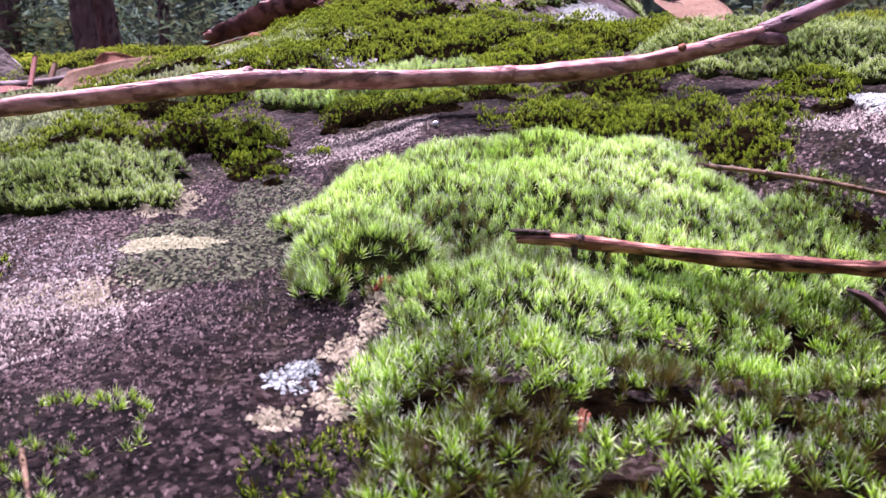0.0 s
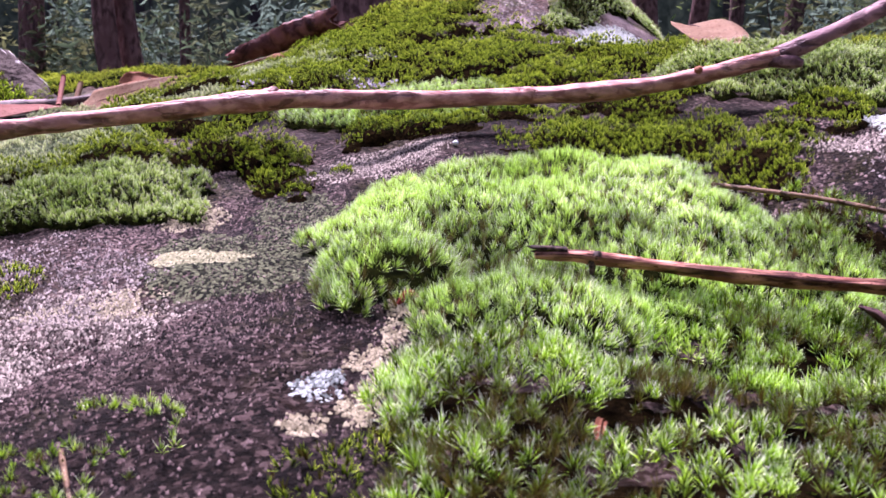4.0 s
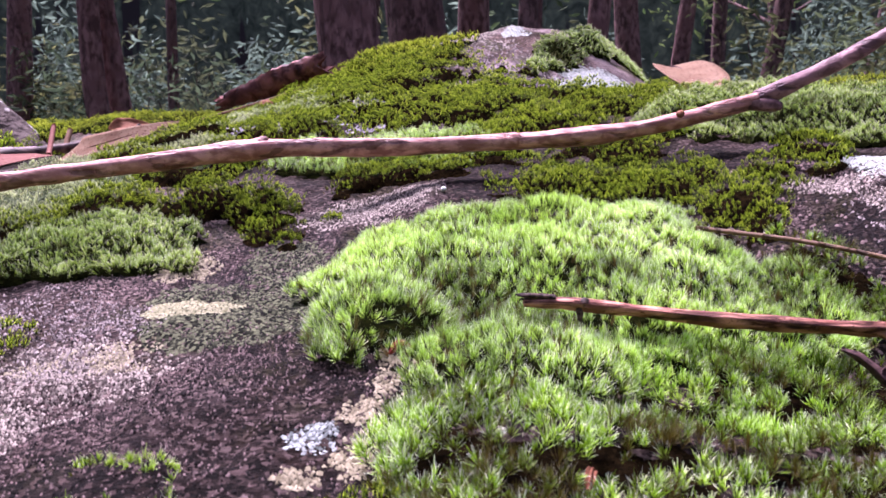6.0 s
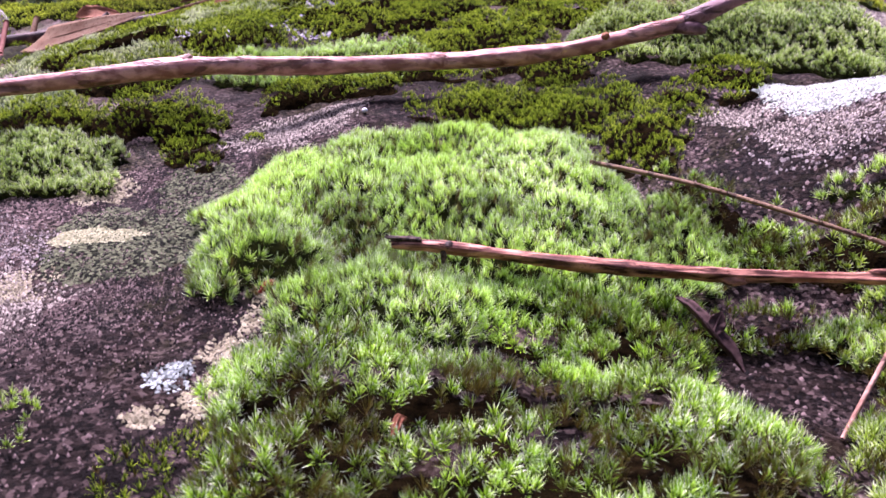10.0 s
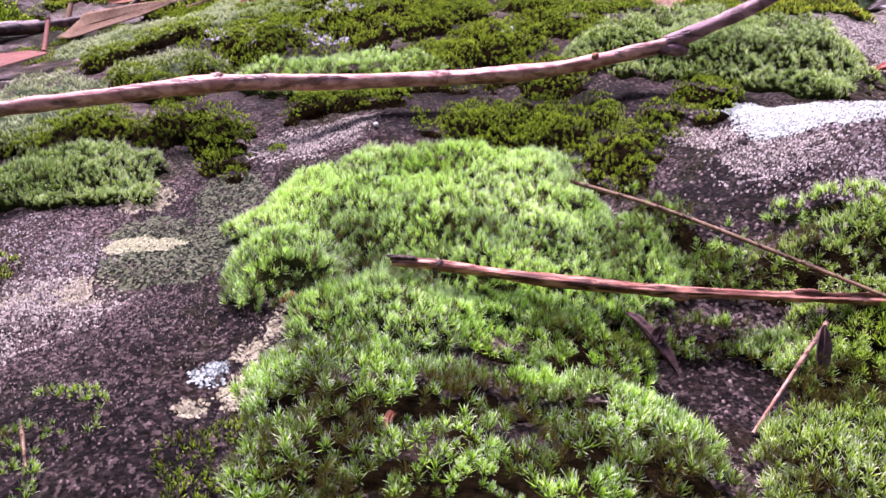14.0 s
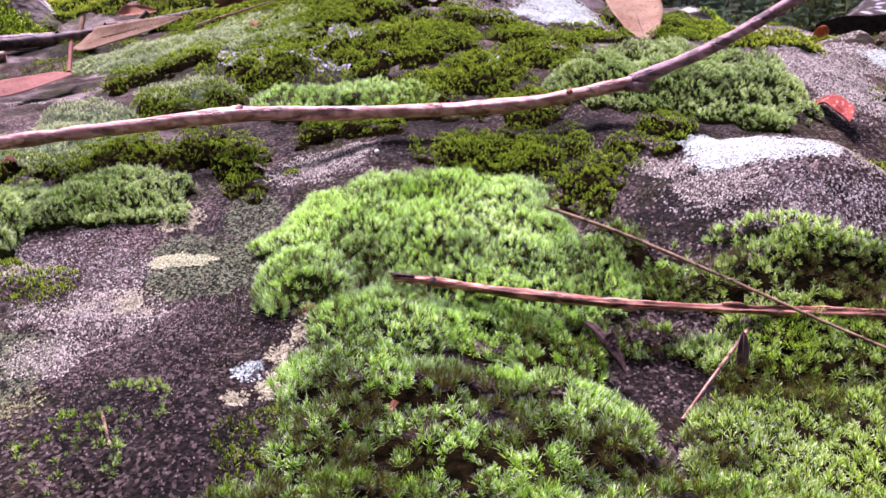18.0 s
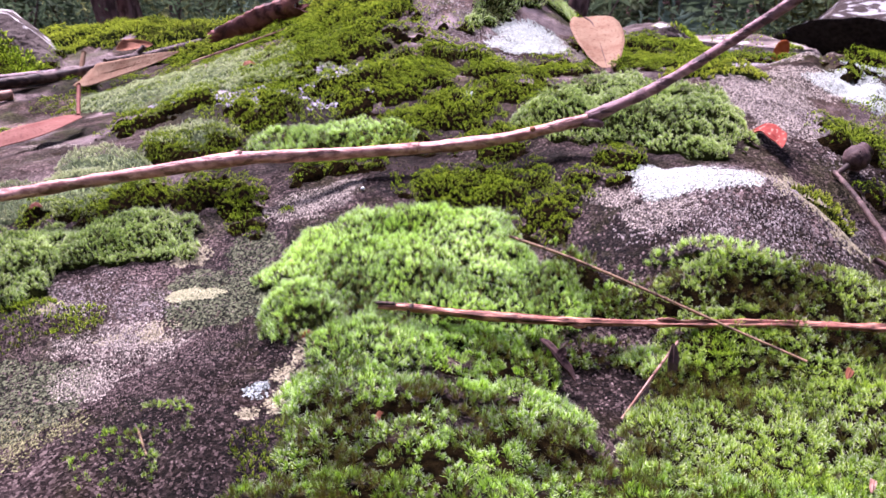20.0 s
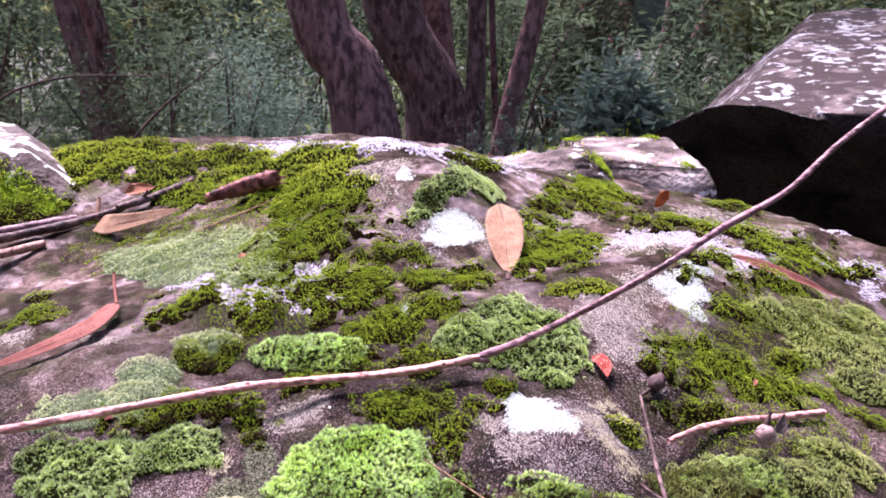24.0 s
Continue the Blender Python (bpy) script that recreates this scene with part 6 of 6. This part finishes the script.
tree("slim reddish gum trunk close beside its twin", (-2.045, 6.2, 0), (-2.29, 6.2, 1.37), 0.080, 202)
tree("thick leaning gum trunk with rough brown bark", (-0.16, 4.30, 0), (-0.46, 4.3, 1.38), 0.165, 203,
     bend=((-0.10, 4.3, -0.1), (-0.187, 4.3, 0.66), (-0.268, 4.3, 1.03), (-0.455, 4.3, 1.40)))
tree("broad dark gum trunk behind a leaning one", (0.28, 5.4, 0), (-0.096, 5.4, 1.40), 0.19, 204, TRUNK_DARK,
     bend=((0.29, 5.4, -0.1), (0.222, 5.4, 0.55), (0.162, 5.4, 0.86), (-0.096, 5.4, 1.40)))
tree("dull brown gum trunk in a close group", (0.33, 6.1, 0), (0.21, 6.1, 1.40), 0.12, 205)
tree("slim dark trunk with a buttressed foot", (0.42, 4.8, 0), (0.43, 4.8, 1.40), 0.055, 206, TRUNK_DARK)
tree("slim leaning grey-brown trunk", (0.51, 5.0, 0), (0.79, 5.0, 1.41), 0.064, 207)
tree("thin bare sapling stem", (0.62, 5.2, 0), (0.55, 5.2, 1.40), 0.022, 208, TRUNK_DARK, 5.5, 300, 3)
tree("brown gum trunk deeper in the wood", (2.0, 9.0, 0), (1.92, 9.0, 1.45), 0.135, 209)
tree("leaning reddish trunk deeper in the wood", (2.10, 9.5, 0), (2.39, 9.5, 1.46), 0.10, 210)
tree("dark upright trunk deeper in the wood", (3.25, 11.0, 0), (3.35, 11.0, 1.48), 0.10, 211, TRUNK_DARK)
tree("dark leaning trunk deeper in the wood", (2.64, 8.5, 0), (3.02, 8.5, 1.46), 0.095, 212, TRUNK_DARK)
tree("thin dark trunk among bushes", (-2.44, 8.0, 0), (-2.50, 8.0, 1.38), 0.054, 213, TRUNK_DARK)
tree("slim dark trunk deep in the wood", (5.3, 14.0, 0), (5.29, 14.0, 1.53), 0.095, 214, TRUNK_DARK)
tree("slim far trunk leaning a little", (6.6, 15.0, 0), (6.94, 15.0, 1.56), 0.085, 215, TRUNK_DARK)
tree("far gum trunk in the dim wood", (-4.3, 9.0, 0), (-4.4, 9.0, 1.4), 0.13, 216)
tree("far gum trunk in shade", (-0.9, 11.0, 0), (-0.95, 11.0, 1.4), 0.11, 217, TRUNK_DARK)
tree("far brown trunk behind bushes", (0.9, 12.0, 0), (0.95, 12.0, 1.4), 0.12, 218)
tree("tall gum behind the boulders", (4.2, 6.5, 0), (4.4, 6.5, 1.5), 0.15, 219)
tree("tall gum on the other side", (-5.0, 3.2, 0), (-5.1, 3.2, 1.5), 0.15, 220)


def bush(label, x, y, wide, high, count, size, mat, seed, slim=0.3, droop=0.2):
    rng = np.random.default_rng(seed)
    root = thing("bush", (x, y, 0), label, "bush", "bushes in the wood")
    heads = []
    for k in range(7):
        ang, out = rng.uniform(0, 6.28), rng.uniform(0.2, 1.0) * wide
        b = np.array([math.cos(ang) * out, math.sin(ang) * out * 0.7, high * rng.uniform(0.55, 1.0)])
        m = b * np.array((0.45, 0.45, 0.5)) + rng.normal(0, 0.04, 3)
        lp, lf = tube([(0, 0, -0.05, 0.014), (*m, 0.010), (*b, 0.004)], 6, 14, 0.15, seed + k)
        part("stem", mesh_of("stem", lp, lf, GREY_TWIG), root)
        for f in (0.45, 0.7, 0.85, 1.0):
            heads.append(b * f + rng.normal(0, 0.05, 3) + (0, 0, high * 0.12 * (1 - f)))
    heads = np.array(heads)
    c = heads[rng.integers(0, len(heads), count)] + rng.normal(0, 1, (count, 3)) * np.array((wide * 0.17, wide * 0.17, high * 0.11))
    c[:, 2] = np.maximum(c[:, 2], 0.03)
    part("leaves", leaves_mesh("leaves", c, size, mat, rng, droop, slim), root)
    return root


bush("blue-green broad-leaved bush behind the rocks", 1.28, 4.3, 0.42, 0.98, 2600, 0.095, BUSH_TEAL, 301, 0.34, 0.1)
bush("soft blue-green bush beside a leaning trunk", -0.95, 4.6, 0.62, 1.08, 6500, 0.036, BUSH_TEAL, 302, 0.26)
bush("feathery dark green bush", -1.55, 5.2, 0.8, 1.20, 5600, 0.038, BUSH, 303, 0.18)
bush("feathery dark green bush in shade", -2.6, 5.0, 0.8, 1.10, 2600, 0.05, BUSH, 304, 0.18)
bush("small green shrub at a trunk's foot", 0.55, 4.45, 0.35, 0.85, 1100, 0.04, BUSH_TEAL, 305, 0.2)
rng_b = np.random.default_rng(77)
for k in range(44):
    row = k % 3
    bx, by = -7.5 + 15 * ((k * 0.618) % 1.0) + rng_b.uniform(-0.4, 0.4), (6.8, 8.8, 11.5)[row] + rng_b.uniform(-0.7, 0.7)
    bush("dim green understorey bush in the wood", bx * (0.7 + 0.2 * row), by, rng_b.uniform(0.7, 1.2), rng_b.uniform(1.0, 2.1) + 0.6 * row, 1700, 0.10 + 0.03 * row, (BUSH, BUSH_DIM, BUSH_TEAL)[(k * 7) % 3], 320 + k, 0.28)


def bare_twigs():
    for k, (a, b, c) in enumerate([((-2.35, 4.6, 0.7), (-1.9, 4.4, 0.95), (-1.2, 4.2, 1.0)), ((-2.3, 4.3, 0.6), (-2.05, 4.2, 1.0), (-1.95, 4.2, 1.35)),
                                   ((-1.7, 4.4, 0.3), (-1.35, 4.3, 0.75), (-0.9, 4.2, 1.1)), ((0.35, 4.1, 0.2), (0.33, 4.1, 0.8), (0.36, 4.1, 1.6)), ((0.6, 4.5, 0.3), (0.75, 4.5, 0.9), (0.95, 4.5, 1.3))]):
        base = (a[0] - 0.05, a[1], -0.02)
        root = thing("bare_sapling", base, "thin bare grey sapling twig", "twig", "bare saplings in the wood")
        rod("stem", [(*base, 0.010), (*a, 0.009), (*b, 0.007), (*c, 0.003)], GREY_TWIG, root, sides=6, count=24, rough=0.1, seed=k)


bare_twigs()


def grass():
    rng = np.random.default_rng(88)
    n = 16000
    x, y = rng.uniform(-9, 11, n), rng.uniform(3.2, 17, n)
    keep = ripple(x, y, 1.6, 91, 2) > -0.05
    x, y = x[keep], y[keep]
    n = len(x)
    a, h = rng.uniform(0, 6.28, n), rng.uniform(0.10, 0.32, n)
    lean = rng.normal(0, 0.4, (n, 2)) * h[:, None]
    w = 0.006
    P = np.stack([np.stack([x - w * np.cos(a), y - w * np.sin(a), np.zeros(n) - 0.06], 1), np.stack([x + w * np.cos(a), y + w * np.sin(a), np.zeros(n) - 0.06], 1),
                  np.stack([x + lean[:, 0], y + lean[:, 1], h], 1)], 1)
    tagged(new("forest_grass", mesh_of("forest_grass", P, [np.arange(n * 3).reshape(-1, 3)], GRASS, False)), "tufts of green forest grass", "grass", kind="stuff")


grass()
